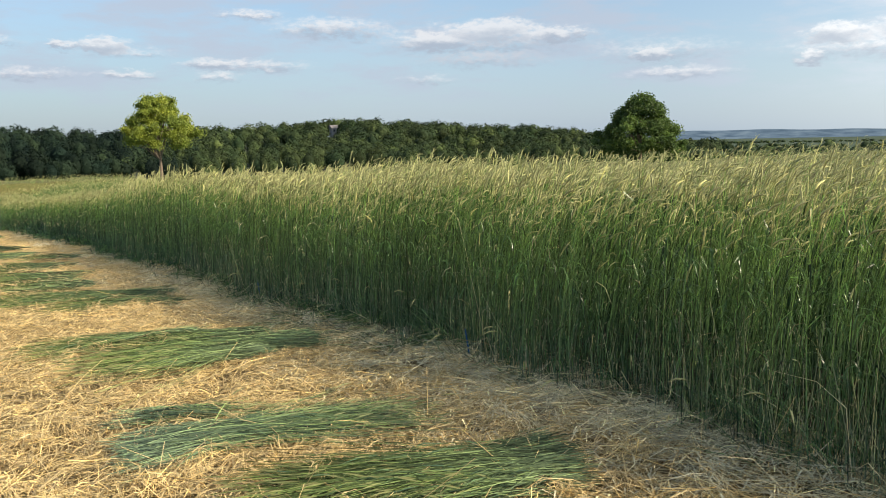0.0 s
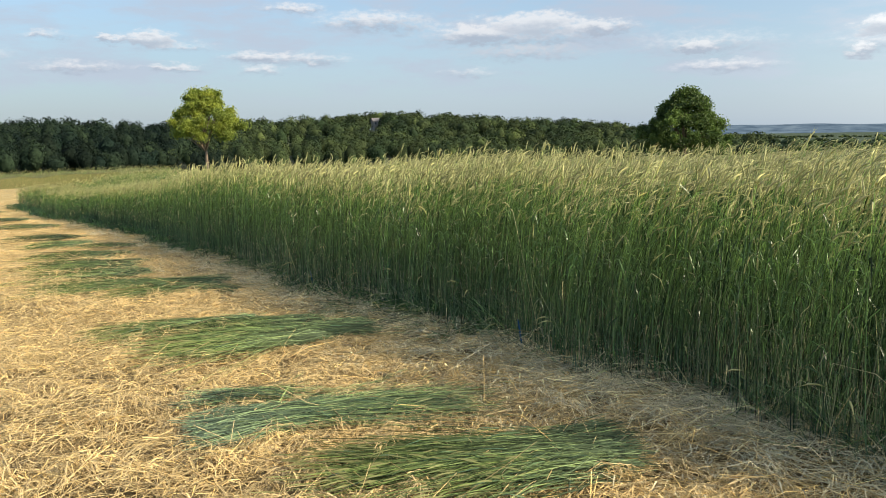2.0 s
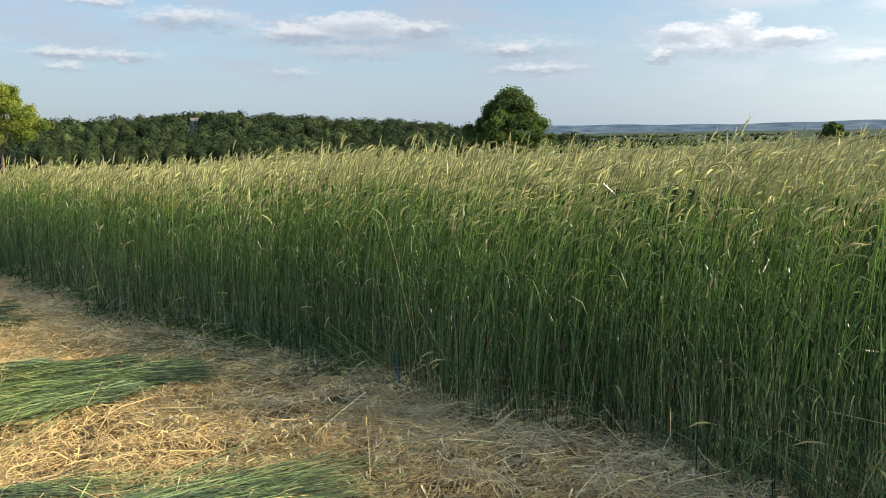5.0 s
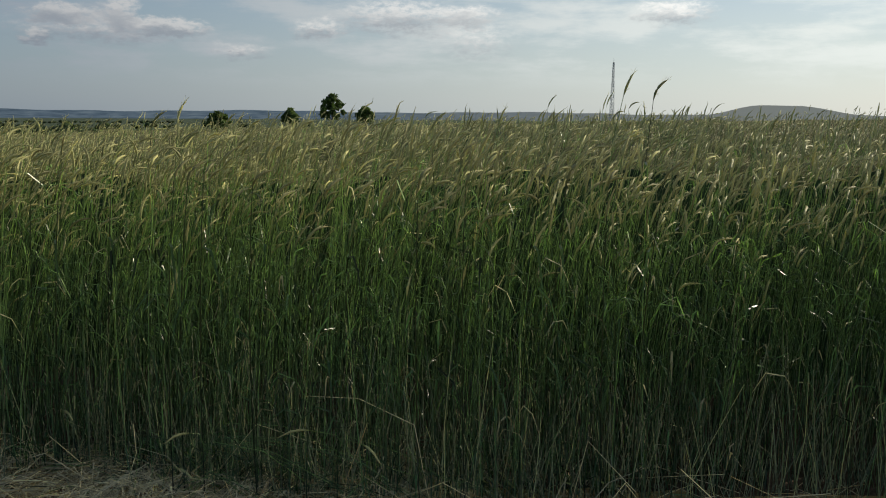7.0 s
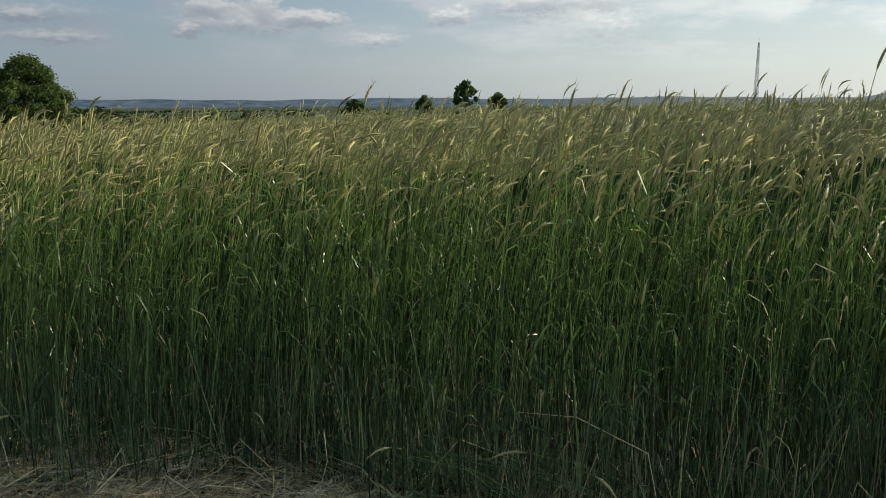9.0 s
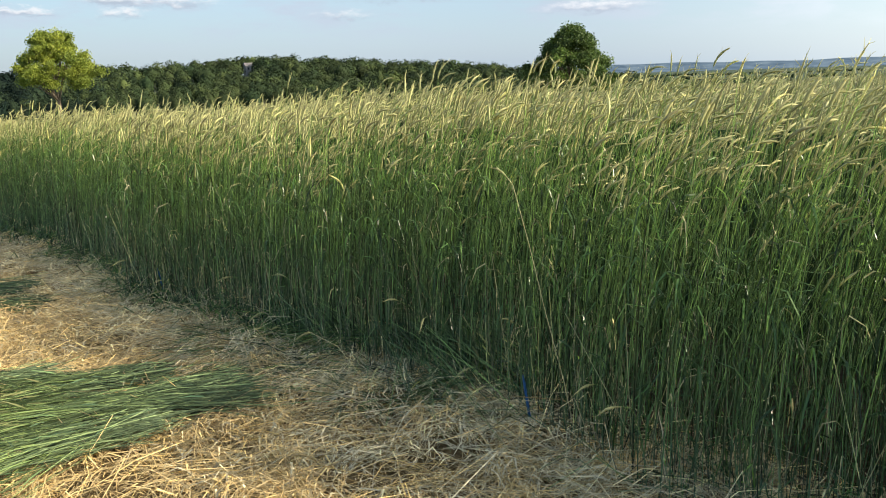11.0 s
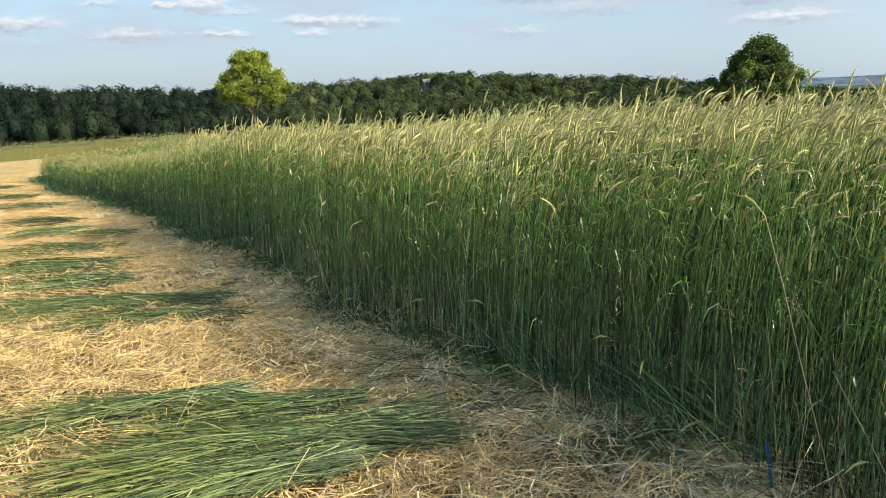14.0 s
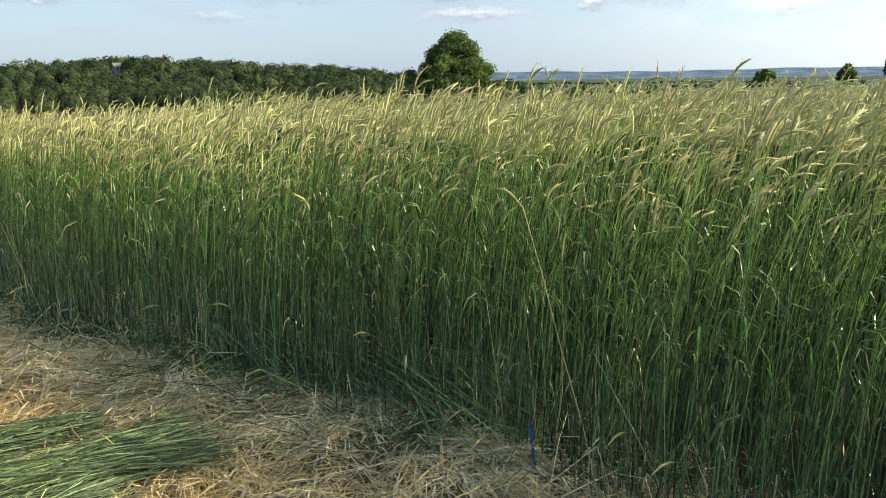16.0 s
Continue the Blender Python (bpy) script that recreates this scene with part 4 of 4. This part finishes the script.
# ---- cut bundles on the strip ----
def bundle(handfuls, seed):
    """Cut green rye laid flat: one or more handfuls, each from its butts to its tips."""
    g = np.random.default_rng(seed)
    lines, stalk, leaf, ear = [], Heap(), Heap(), Heap()
    middle = np.mean([to_plan((h[0] + h[2]) / 2, (h[1] + h[3]) / 2) for h in handfuls], axis=0)
    root = new("cut_rye_bundle")
    root.location = (float(middle[0]), float(middle[1]), float(ground_z(*middle)))
    base = np.array(root.location)
    zz = np.array([0, 0, 1.0])
    for layer, (s0, n0, s1, n1, w0, w1, m) in enumerate(handfuls):
        m = int(m * (0.35 if s0 > 8.5 else 0.55 if s0 > 6 else 0.72))
        a, b = np.array(to_plan(s0, n0)), np.array(to_plan(s1, n1))
        L = np.hypot(*(b - a))
        axis = (b - a) / L
        cross = np.array([-axis[1], axis[0]])
        lock = g.integers(0, 15, m)
        loose = s0 > 6
        u = (g.normal(0, 0.20, 15)[lock] + g.normal(0, 0.19, m)).clip(-0.62, 0.62) * (1.5 if loose else 1.0)
        start = np.abs(g.normal(0, 0.15, 15))[lock] + g.normal(0, 0.05, m)
        ln = L * (0.42 + 0.54 * g.random(m) ** 0.8)
        swing = g.normal(0, 0.085, 15)[lock] + g.normal(0, 0.060, m) * np.where(g.random(m) < 0.16, 4.0, 1.0)
        k = 6
        t = np.linspace(0, 1, k)
        pos = start[:, None] + ln[:, None] * t
        f = pos / L
        off = u[:, None] * (w0 * (1 - f) + w1 * f) + swing[:, None] * (pos - 0.3 * L) * 1.6 + 0.015 * np.sin(f * 3.2 + seed) + g.normal(0, 0.011, (m, 1)) * np.sin(t * 5 + g.random((m, 1)) * 6)
        x = a[0] + axis[0] * pos + cross[0] * off
        y = a[1] + axis[1] * pos + cross[1] * off
        pile = 0.082 * (1 - (u / 0.95) ** 2).clip(0.05, 1)[:, None] * (0.45 + 0.55 * np.sin(np.pi * (0.1 + 0.7 * f.clip(0, 1))))
        z = bed_z(x, y) + 0.034 + 0.012 * layer + pile * g.random((m, 1)) ** 1.1 + g.normal(0, 0.012, (m, k))
        line = np.stack([x, y, z], -1) - base
        tone = np.where(g.random(m) < 0.22, g.uniform(0.86, 1.0, m), (0.3 * g.random(15)[lock] + 0.7 * g.random(m)) * 0.72)
        stalk.tubes(line, np.linspace(0.0019, 0.0012, k)[None] * (1.6 if loose else 1.0) * g.uniform(0.7, 1.3, (m, 1)), tone, np.tile(t, (m, 1)), 0)
        # leaves still sheathed along the stalks
        q = int(m * 0.45)
        i, j = g.integers(0, m, q), g.integers(1, k - 1, q)
        p0 = line[i, j]
        way = unit(unit(line[i, j + 1] - p0) + g.normal(0, 0.35, (q, 3)) * [1, 1, 0.2])
        ll = g.uniform(0.10, 0.24, (q, 1))
        blade = np.stack([p0, p0 + way * ll * 0.5 + zz * g.uniform(0.0, 0.010, (q, 1)), p0 + way * ll - zz * g.uniform(0.0, 0.012, (q, 1))], 1)
        wd = unit(np.cross(way, zz) + zz * g.normal(0, 0.7, (q, 1)))
        leaf.blades(blade, np.tile([0.0022, 0.0034, 0.0005], (q, 1)), wd, g.random(q), np.tile(g.random((q, 1)), (1, 3)), 0)
        pick = g.random(m) < 0.45
        tip = line[pick, -1]
        d = unit(tip - line[pick, -2] + g.normal(0, 0.02, (len(tip), 3))) * g.uniform(0.07, 0.11, (len(tip), 1))
        ear.tubes(np.stack([tip, tip + d * 0.4 + zz * 0.003, tip + d], 1), np.tile([0.0022, 0.0046, 0.0012], (len(tip), 1)), tone[pick] * 0.5, np.tile([0.0, 0.2, 0.4], (len(tip), 1)), 0)
    tagged(stalk.build("stalk_layer", (CUT_STEM,), root), kind="stuff")
    tagged(leaf.build("leaf_layer", (CUT_LEAF,), root), kind="stuff")
    tagged(ear.build("ear_layer", (RYE_EAR,), root), kind="stuff")
    return tagged(root, "flat bundle of freshly cut green rye lying on straw", "rye bundle", "bundles along the strip")


BUNDLES = [  # handfuls: butts s, n; tips s, n; width at butts and tips; stalks
    [(-2.10, -0.93, -1.48, -2.34, 0.46, 0.24, 1100), (-2.26, -1.10, -2.00, -2.00, 0.30, 0.34, 330)],
    [(-0.46, -2.72, -0.90, -1.20, 0.42, 0.24, 1000), (0.12, -2.62, -0.32, -1.95, 0.18, 0.12, 160)],
    [(2.30, -1.33, 2.44, -2.65, 0.34, 0.16, 560), (1.82, -0.92, 2.10, -1.95, 0.26, 0.22, 480), (1.22, -0.72, 1.72, -2.45, 0.34, 0.30, 900), (1.12, -1.20, 1.20, -2.20, 0.22, 0.20, 330)],
    [(4.72, -0.82, 6.10, -2.75, 0.30, 0.30, 600), (5.3, -1.55, 5.6, -2.3, 0.25, 0.2, 170)], [(4.10, -0.96, 4.95, -2.05, 0.30, 0.24, 420)],
    [(7.50, -1.20, 8.50, -2.75, 0.40, 0.36, 330)], [(6.45, -1.30, 7.35, -2.75, 0.36, 0.30, 300)], [(8.90, -1.10, 9.85, -2.45, 0.46, 0.36, 320)],
    [(11.4, -1.2, 11.7, -2.3, 0.5, 0.4, 260)], [(10.2, -0.75, 10.75, -1.5, 0.36, 0.3, 170)], [(12.7, -1.3, 14.0, -2.3, 0.5, 0.4, 240)],
    [(16.4, -1.2, 17.5, -2.5, 0.5, 0.4, 220)], [(19.8, -1.5, 21.0, -2.7, 0.5, 0.4, 200)], [(24.4, -1.8, 25.6, -2.9, 0.5, 0.4, 200)],
]
for _i, _b in enumerate(BUNDLES):
    bundle(_b, 100 + _i)


# ---- blue stakes ----
def stake(s, n, height, lean_az, lean):
    x, y = (float(v) for v in to_plan(s, n))
    root = new("marker_stake")
    root.location = (x, y, float(ground_z(x, y)))
    bm = bmesh.new()
    bmesh.ops.create_cone(bm, cap_ends=True, segments=10, radius1=0.0065, radius2=0.006, depth=height, matrix=pose(0, 0, height / 2))
    bmesh.ops.bevel(bm, geom=[e for e in bm.edges if abs(e.verts[0].co.z - e.verts[1].co.z) < 1e-4], offset=0.003, segments=2, affect="EDGES")
    rod = part("rod", bm, BLUE_PAINT, root)
    bm = bmesh.new()
    bmesh.ops.create_cone(bm, cap_ends=True, segments=10, radius1=0.0065, radius2=0.0025, depth=0.03, matrix=pose(0, 0, height + 0.014))
    part("tip", bm, BLUE_PAINT, root)
    root.rotation_euler = Euler((radians(lean) * math.cos(radians(lean_az)), radians(lean) * math.sin(radians(lean_az)), 0))
    return tagged(root, "thin blue marker stake leaning at the crop's foot", "stake", "stakes along the crop")


stake(0.0, -0.03, 0.21, 90, -8)
stake(3.72, -0.16, 0.21, 90, -8)


# ---- trees ----
def tree(name, x, y, base, top, width, crown_low, leaf_mat, seed, leaves, label, lobes=26, leaf_size=0.16, trunk_r=0.2, profile=(0.75, 0.95, 1.0, 0.85, 0.6, 0.15), size_div=9.5):
    g = np.random.default_rng(seed)
    root = new(name)
    root.location = (x, y, base)
    H = top - base
    low = crown_low - base
    # trunk and limbs
    bm = bmesh.new()

    def limb(p, q, r0, r1, seg=6):
        d = Vector(q) - Vector(p)
        m = Matrix.Translation((Vector(p) + Vector(q)) / 2) @ d.to_track_quat("Z", "Y").to_matrix().to_4x4()
        bmesh.ops.create_cone(bm, cap_ends=True, segments=seg, radius1=r0, radius2=r1, depth=d.length, matrix=m)

    pts = [Vector((0, 0, -0.3))]
    for i in range(1, 6):
        pts.append(Vector((g.normal(0, 0.06) * i * 0.4, g.normal(0, 0.06) * i * 0.4, H * 0.86 * i / 5)))
    for i in range(5):
        limb(pts[i], pts[i + 1], trunk_r * (1 - i / 5.6), trunk_r * (1 - (i + 1) / 5.6), 10)
    part("trunk", bm, BARK, root, "")
    centres = []
    for i in range(lobes):
        u = (i + 0.5) / lobes
        ang = i * 2.399 + g.normal(0, 0.3)
        zz = low + (H - low) * (0.06 + 0.90 * u)
        shape = float(np.interp(u, [0, 0.12, 0.3, 0.55, 0.8, 1], profile)) * g.uniform(0.84, 1.12)
        rad = width / 2 * shape * g.uniform(0.15, 1.0) ** 0.42 * 0.90
        c = Vector((math.cos(ang) * rad, math.sin(ang) * rad, zz + g.normal(0, 0.15)))
        centres.append((c, g.uniform(0.45, 1.1) * width / size_div))
    for i in range(4, lobes, max(4, lobes // 12)):
        c = centres[i][0]
        bm = bmesh.new()
        a = pts[min(4, max(2, int(c.z / H * 3.4)))]
        limb(a, a.lerp(c, 0.5) + Vector((0, 0, 0.25)), 0.085, 0.05, 6)
        limb(a.lerp(c, 0.5) + Vector((0, 0, 0.25)), c, 0.05, 0.02, 5)
        part("limb", bm, BARK, root)
    # crown: many small leaf sprays in uneven lobes
    heap = Heap()
    pick = g.integers(0, lobes, leaves)
    cc = np.array([c[0] for c in centres])[pick]
    rr = np.array([c[1] for c in centres])[pick]
    d = unit(g.normal(0, 1, (leaves, 3)))
    p = cc + d * (rr * np.where(g.random(leaves) < 0.15, 1.45, g.random(leaves) ** 0.4))[:, None] * np.array([1, 1, 0.72])
    ax = unit(g.normal(0, 1, (leaves, 3)) + d * 0.7)
    sd = unit(np.cross(ax, g.normal(0, 1, (leaves, 3))))
    sz = leaf_size * g.uniform(0.6, 1.3, leaves)[:, None]
    line = np.stack([p - ax * sz * 0.5, p + ax * sz * 0.5], 1)
    mood = g.random(lobes)[pick]
    heap.blades(line, np.tile([0.40, 0.26], (leaves, 1)) * sz, sd, (0.5 * mood + 0.5 * g.random(leaves)), np.tile((0.5 * mood + 0.5 * g.random(leaves))[:, None], (1, 2)), 0)
    heap.build("crown", (leaf_mat,), root)
    return tagged(root, label, "tree")


def polar(az, d):
    return d * math.sin(radians(az)), d * math.cos(radians(az))


def up(d, el):
    return 1.6 + d * math.tan(radians(el))


_x, _y = polar(-15.25, 90)
tree("lime_green_tree", _x, _y, float(ground_z(_x, _y)), up(90, 2.80), 8.5, up(90, -0.3), LIME_LEAF, 3, 62000, "young tree with lit yellow-green leaves beyond the field", 105, 0.125, 0.20, (0.66, 0.96, 1.02, 0.78, 0.50, 0.32), 13.0)
_x, _y = polar(16.7, 84)
tree("dark_tree", _x, _y, float(ground_z(_x, _y)), up(84, 2.30), 9.5, up(84, -1.7), TREE_LEAF, 8, 84000, "broad dark green tree standing alone behind the rye", 200, 0.135, 0.28, (0.92, 1.0, 1.02, 0.77, 0.45, 0.16), 14.5)
for _i, (_az, _d, _w, _t, _lo) in enumerate(((44.7, 270, 8.6, 1.08, -0.6), (41.9, 250, 6.0, 0.05, -0.9), (37.2, 230, 6.6, -0.16, -1.1), (46.9, 265, 6.2, 0.22, -0.8))):
    _x, _y = polar(_az, _d)
    tree("distant_tree", _x, _y, float(ground_z(_x, _y)), up(_d, _t), _w, up(_d, _lo), TREE_LEAF, 20 + _i, 4200, "distant dark tree over the crop's horizon", 46, 0.55, 0.25)


# ---- woods on the far hillside ----
def wood_material(m):
    nt = m.node_tree
    b = nt.nodes["Principled BSDF"]
    n = noise_fac(nt, 0.9, 6, 0.85)
    old = b.inputs["Base Color"].links[0].from_socket
    c = mixc(nt, 1.0, old, ramp(nt, n, [(0.3, (0.74, 0.74, 0.76)), (0.52, (0.95, 0.95, 0.95)), (0.7, (1.25, 1.22, 1.12))]), "MULTIPLY")
    nt.links.new(c, b.inputs["Base Color"])
    bump(nt, b, n, 0.4, 0.4)


wood_material(WOOD_LEAF)
wood_material(DARK_WOOD_LEAF)


def woods(name, spots, label, seed, sprays=150, leaf=WOOD_LEAF, fine=0.08):
    """Broadleaf crowns standing close: an uneven leafy body each, roughened all over with leaf sprays."""
    g = np.random.default_rng(seed)
    bm = bmesh.new()
    bmesh.ops.create_icosphere(bm, subdivisions=1, radius=1.0)
    bm.verts.ensure_lookup_table()
    ball = np.array([v.co[:] for v in bm.verts])
    tris = np.array([[v.index for v in f.verts] for f in bm.faces])
    bm.free()
    m, lobes = len(spots), 20
    az, r, w, h = (np.array(c) for c in zip(*spots))
    x, y = r * np.sin(np.radians(az)), r * np.cos(np.radians(az))
    size = np.stack([w, w, h * 0.46], 1)
    mid = np.stack([x, y, ground_z(x, y) + h * 0.43], 1)
    tone, kind = g.random(m), g.random(m)
    lobe = unit(g.normal(0, 1, (m, lobes, 3)) + [0, 0, 0.45])

    def lumps(q):
        """Distance from the crown's middle to its surface: soft lobes, squarer shoulders than a ball."""
        return 0.74 + 0.32 * np.exp(-(1 - np.einsum("mad,mbd->mab", q, lobe)) / 0.06).max(axis=2)

    dirs = np.repeat(ball[None], m, 0)
    body = mid[:, None] + dirs * (0.80 * lumps(dirs) + g.normal(0, 0.05, dirs.shape[:2]))[..., None] * size[:, None]
    f = (tris[None] + np.arange(m)[:, None, None] * len(ball)).reshape(-1, 3)
    me = bpy.data.meshes.new("crown_body")
    me.from_pydata(body.reshape(-1, 3).tolist(), [], f.tolist())
    for key, val in (("tone", tone), ("along", kind)):
        a = me.attributes.new(key, "FLOAT", "POINT")
        a.data.foreach_set("value", np.repeat(val, len(ball)).astype(np.float32))
    me.polygons.foreach_set("use_smooth", np.ones(len(f), bool))
    me.materials.append(leaf)
    e = unit(g.normal(0, 1, (m, sprays, 3)) + [0, 0, 0.3])
    p = (mid[:, None] + e * size[:, None] * (lumps(e) * g.uniform(0.88, 1.05, (m, sprays)))[..., None]).reshape(-1, 3)
    e = e.reshape(-1, 3)
    ax = unit(np.cross(e, g.normal(0, 1, e.shape)) + g.normal(0, 0.28, (len(p), 1)) * e)
    sd = unit(np.cross(ax, e) + g.normal(0, 0.30, e.shape))
    sz = (np.repeat(w, sprays) * fine * g.uniform(1.0, 2.3, len(p)))[:, None]
    shade = (np.repeat(tone, sprays) + g.normal(0, 0.16, len(p))).clip(0, 1)
    heap = Heap()
    heap.blades(np.stack([p - ax * sz * 0.5, p + ax * sz * 0.5], 1), np.tile([0.45, 0.25], (len(p), 1)) * sz, sd, shade, np.repeat(np.repeat(kind, sprays)[:, None], 2, 1), 0)
    root = new(name)
    inner = new("crown_body", me)
    inner.parent = root
    tagged(inner, kind="stuff")
    tagged(heap.build("leaf_spray", (leaf,), root), kind="stuff")
    tagged(root, label, "woods", kind="stuff")


def hillside_spots():
    g = np.random.default_rng(11)
    spots = []
    for _ in range(760):
        az = g.uniform(-42, 22)
        el, d = ridge(az)
        k = 1 - g.random() ** 1.2 * 0.36
        spots.append((az, float(d) * k, g.uniform(3.4, 6.2), g.uniform(0.66, 1.04) * WOOD_H))
    for _ in range(300):
        az = g.uniform(-44, 20)
        el, d = ridge(az)
        spots.append((az, float(d) * g.uniform(0.58, 0.66), g.uniform(3.6, 5.6), g.uniform(0.5, 0.8) * WOOD_H))
    for _ in range(260):
        az = g.uniform(-16, 19)
        el, d = ridge(az)
        spots.append((az, float(d) * g.uniform(0.47, 0.60), g.uniform(3.0, 5.0), g.uniform(0.5, 0.8) * WOOD_H))
    for az, wide, tall in ((-30.6, 4.2, 1.30), (-33.0, 3.6, 1.16), (1.0, 5.4, 1.12), (-1.0, 5.0, 1.14), (3.0, 5.2, 1.08)):
        spots.append((az, float(ridge(az)[1]), wide, WOOD_H * tall))
    # a clearing in front of the house
    def hides(az, r, w, h):
        x, y = polar(az, r)
        return abs(az + 3.75) < 0.6 and r < 505 and float(ground_z(x, y)) + 0.9 * h > up(r, 0.76)
    return [(az, r, w * min(1.2, r / 400), h) for az, r, w, h in spots if not hides(az, r, w, h)]


def plain_spots():
    g = np.random.default_rng(12)
    spots = []
    for row in range(9):
        a0, r0 = g.uniform(16, 60), g.uniform(420, 2600)
        for _ in range(26):
            spots.append((a0 + g.uniform(-9, 9), r0 * g.uniform(0.97, 1.03), g.uniform(4, 7) * (1 + r0 / 4000), g.uniform(6, 11)))
    for _ in range(90):
        spots.append((g.uniform(19, 31), g.uniform(300, 420), g.uniform(3.5, 6), g.uniform(5, 8.5)))
    return spots


_spots = hillside_spots()
woods("dark_woods", [q for q in _spots if q[0] < -15 + 2.5 * math.sin(q[1] * 0.09)], "dense dark green woods rising beyond the stubble", 4, 420, DARK_WOOD_LEAF, 0.076)
woods("far_woods", [q for q in _spots if q[0] >= -15 + 2.5 * math.sin(q[1] * 0.09)], "green broadleaf woods covering the far hillside", 5, 300)
woods("plain_woods", plain_spots(), "dark lines of trees across the distant plain", 6, 30)


# ---- hazy distance: a glowing sheet with the haze put into its colour ----
def build_backdrop():
    m = bpy.data.materials.new("glowing_blue_haze")
    m.use_nodes = True
    nt = m.node_tree
    nt.nodes.clear()
    tc = nt.nodes.new("ShaderNodeTexCoord")
    mp = nt.nodes.new("ShaderNodeMapping")
    mp.inputs["Scale"].default_value = (0.010, 0.010, 0.10)
    nt.links.new(tc.outputs["Object"], mp.inputs["Vector"])
    n = node(nt, "ShaderNodeTexNoise", Scale=1.0, Detail=5.0, Roughness=0.6)
    nt.links.new(mp.outputs[0], n.inputs["Vector"])
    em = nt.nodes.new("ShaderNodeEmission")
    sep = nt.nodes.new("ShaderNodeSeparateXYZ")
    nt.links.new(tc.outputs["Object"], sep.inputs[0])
    # paler on the sun's side: brighter haze mixed into the colour
    sunward_haze = nt.nodes.new("ShaderNodeMapRange")
    nt.links.new(sep.outputs[0], sunward_haze.inputs["Value"])
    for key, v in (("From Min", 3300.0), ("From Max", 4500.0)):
        sunward_haze.inputs[key].default_value = v
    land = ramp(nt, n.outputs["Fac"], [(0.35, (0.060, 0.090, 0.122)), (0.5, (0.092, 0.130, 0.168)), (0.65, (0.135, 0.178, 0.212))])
    nt.links.new(mixc(nt, sunward_haze.outputs[0], land, (0.200, 0.220, 0.210)), em.inputs["Color"])
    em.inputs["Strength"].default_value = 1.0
    out = nt.nodes.new("ShaderNodeOutputMaterial")
    nt.links.new(em.outputs[0], out.inputs["Surface"])
    v, f = [], []
    az = np.arange(5, 92, 0.5)
    for i, a in enumerate(az):
        x, y = polar(a, 4700)
        v += [(x, y, -90.0), (x, y, up(4700, -0.04 + 0.05 * math.sin(a * 0.35) + 0.025 * math.sin(a * 1.3 + 1) + 0.55 * float(smooth(69.4, 73.0, a) * (1 - smooth(75.2, 78.8, a)))))]
        if i:
            k = 2 * i
            f.append((k - 2, k, k + 1, k - 1))
    me = bpy.data.meshes.new("backdrop")
    me.from_pydata(v, [], f)
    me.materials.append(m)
    tagged(new("backdrop", me), "glowing backdrop of blue hills with painted haze along the far horizon", "distance", kind="structure")


build_backdrop()


# ---- house on the wooded hill ----
def build_house():
    x, y = polar(-3.75, 498)
    base = up(498, 0.28)
    root = new("hillside_house")
    root.location = (x, y, base)
    root.rotation_euler = (0, 0, radians(20))
    bm = bmesh.new()
    bmesh.ops.create_cube(bm, size=1.0, matrix=Matrix.Translation((0, 0, 0.5)) @ Matrix.Diagonal((7.4, 5.0, 7.0, 1)))
    wall = part("wall", bm, PLASTER, root)
    bm = bmesh.new()
    q = [bm.verts.new(c) for c in ((-4.1, -2.9, 3.9), (4.1, -2.9, 3.9), (4.1, 2.9, 3.9), (-4.1, 2.9, 3.9), (-4.1, 0, 5.6), (4.1, 0, 5.6))]
    for c in ((0, 1, 5, 4), (2, 3, 4, 5), (0, 4, 3), (1, 2, 5), (3, 2, 1, 0)):
        bm.faces.new([q[k] for k in c])
    part("roof", bm, ROOF_TILE, root)
    for wx in (-2.2, 0.0, 2.2):
        bm = bmesh.new()
        bmesh.ops.create_cube(bm, size=1.0, matrix=Matrix.Translation((wx, -2.51, 2.4)) @ Matrix.Diagonal((0.9, 0.08, 1.3, 1)))
        part("window", bm, DARK_GLASS, root)
    tagged(root, "pale plastered house among the trees on the hillside", "house")


build_house()


# ---- lattice mast, far off ----
def build_mast():
    x, y = polar(63.65, 650)
    base = float(ground_z(x, y))
    top = up(650, 3.3)
    root = new("lattice_mast")
    root.location = (x, y, base)
    H = top - base

    def rod(bm, p, q, r):
        d = Vector(q) - Vector(p)
        m = Matrix.Translation((Vector(p) + Vector(q)) / 2) @ d.to_track_quat("Z", "Y").to_matrix().to_4x4()
        bmesh.ops.create_cone(bm, cap_ends=True, segments=5, radius1=r, radius2=r, depth=d.length, matrix=m)

    def corner(i, z):
        w = 1.25 * (1 - z / H) + 0.4
        return Vector((w * (1 if i in (0, 3) else -1), w * (1 if i < 2 else -1), z))

    for i in range(4):
        bm = bmesh.new()
        rod(bm, corner(i, 0), corner(i, H), 0.10)
        part("leg", bm, STEEL, root)
    n = 14
    bm = bmesh.new()
    for k in range(n):
        z0, z1 = H * k / n, H * (k + 1) / n
        for i in range(4):
            j = (i + 1) % 4
            rod(bm, corner(i, z0), corner(j, z1), 0.07)
            rod(bm, corner(j, z0), corner(i, z1), 0.07)
            rod(bm, corner(i, z1), corner(j, z1), 0.07)
    part("bracing", bm, STEEL, root)
    bm = bmesh.new()
    rod(bm, (0, 0, H - 0.5), (0, 0, H + 3), 0.1)
    part("antenna", bm, STEEL, root)
    tagged(root, "slender steel lattice mast on the horizon", "mast")


build_mast()
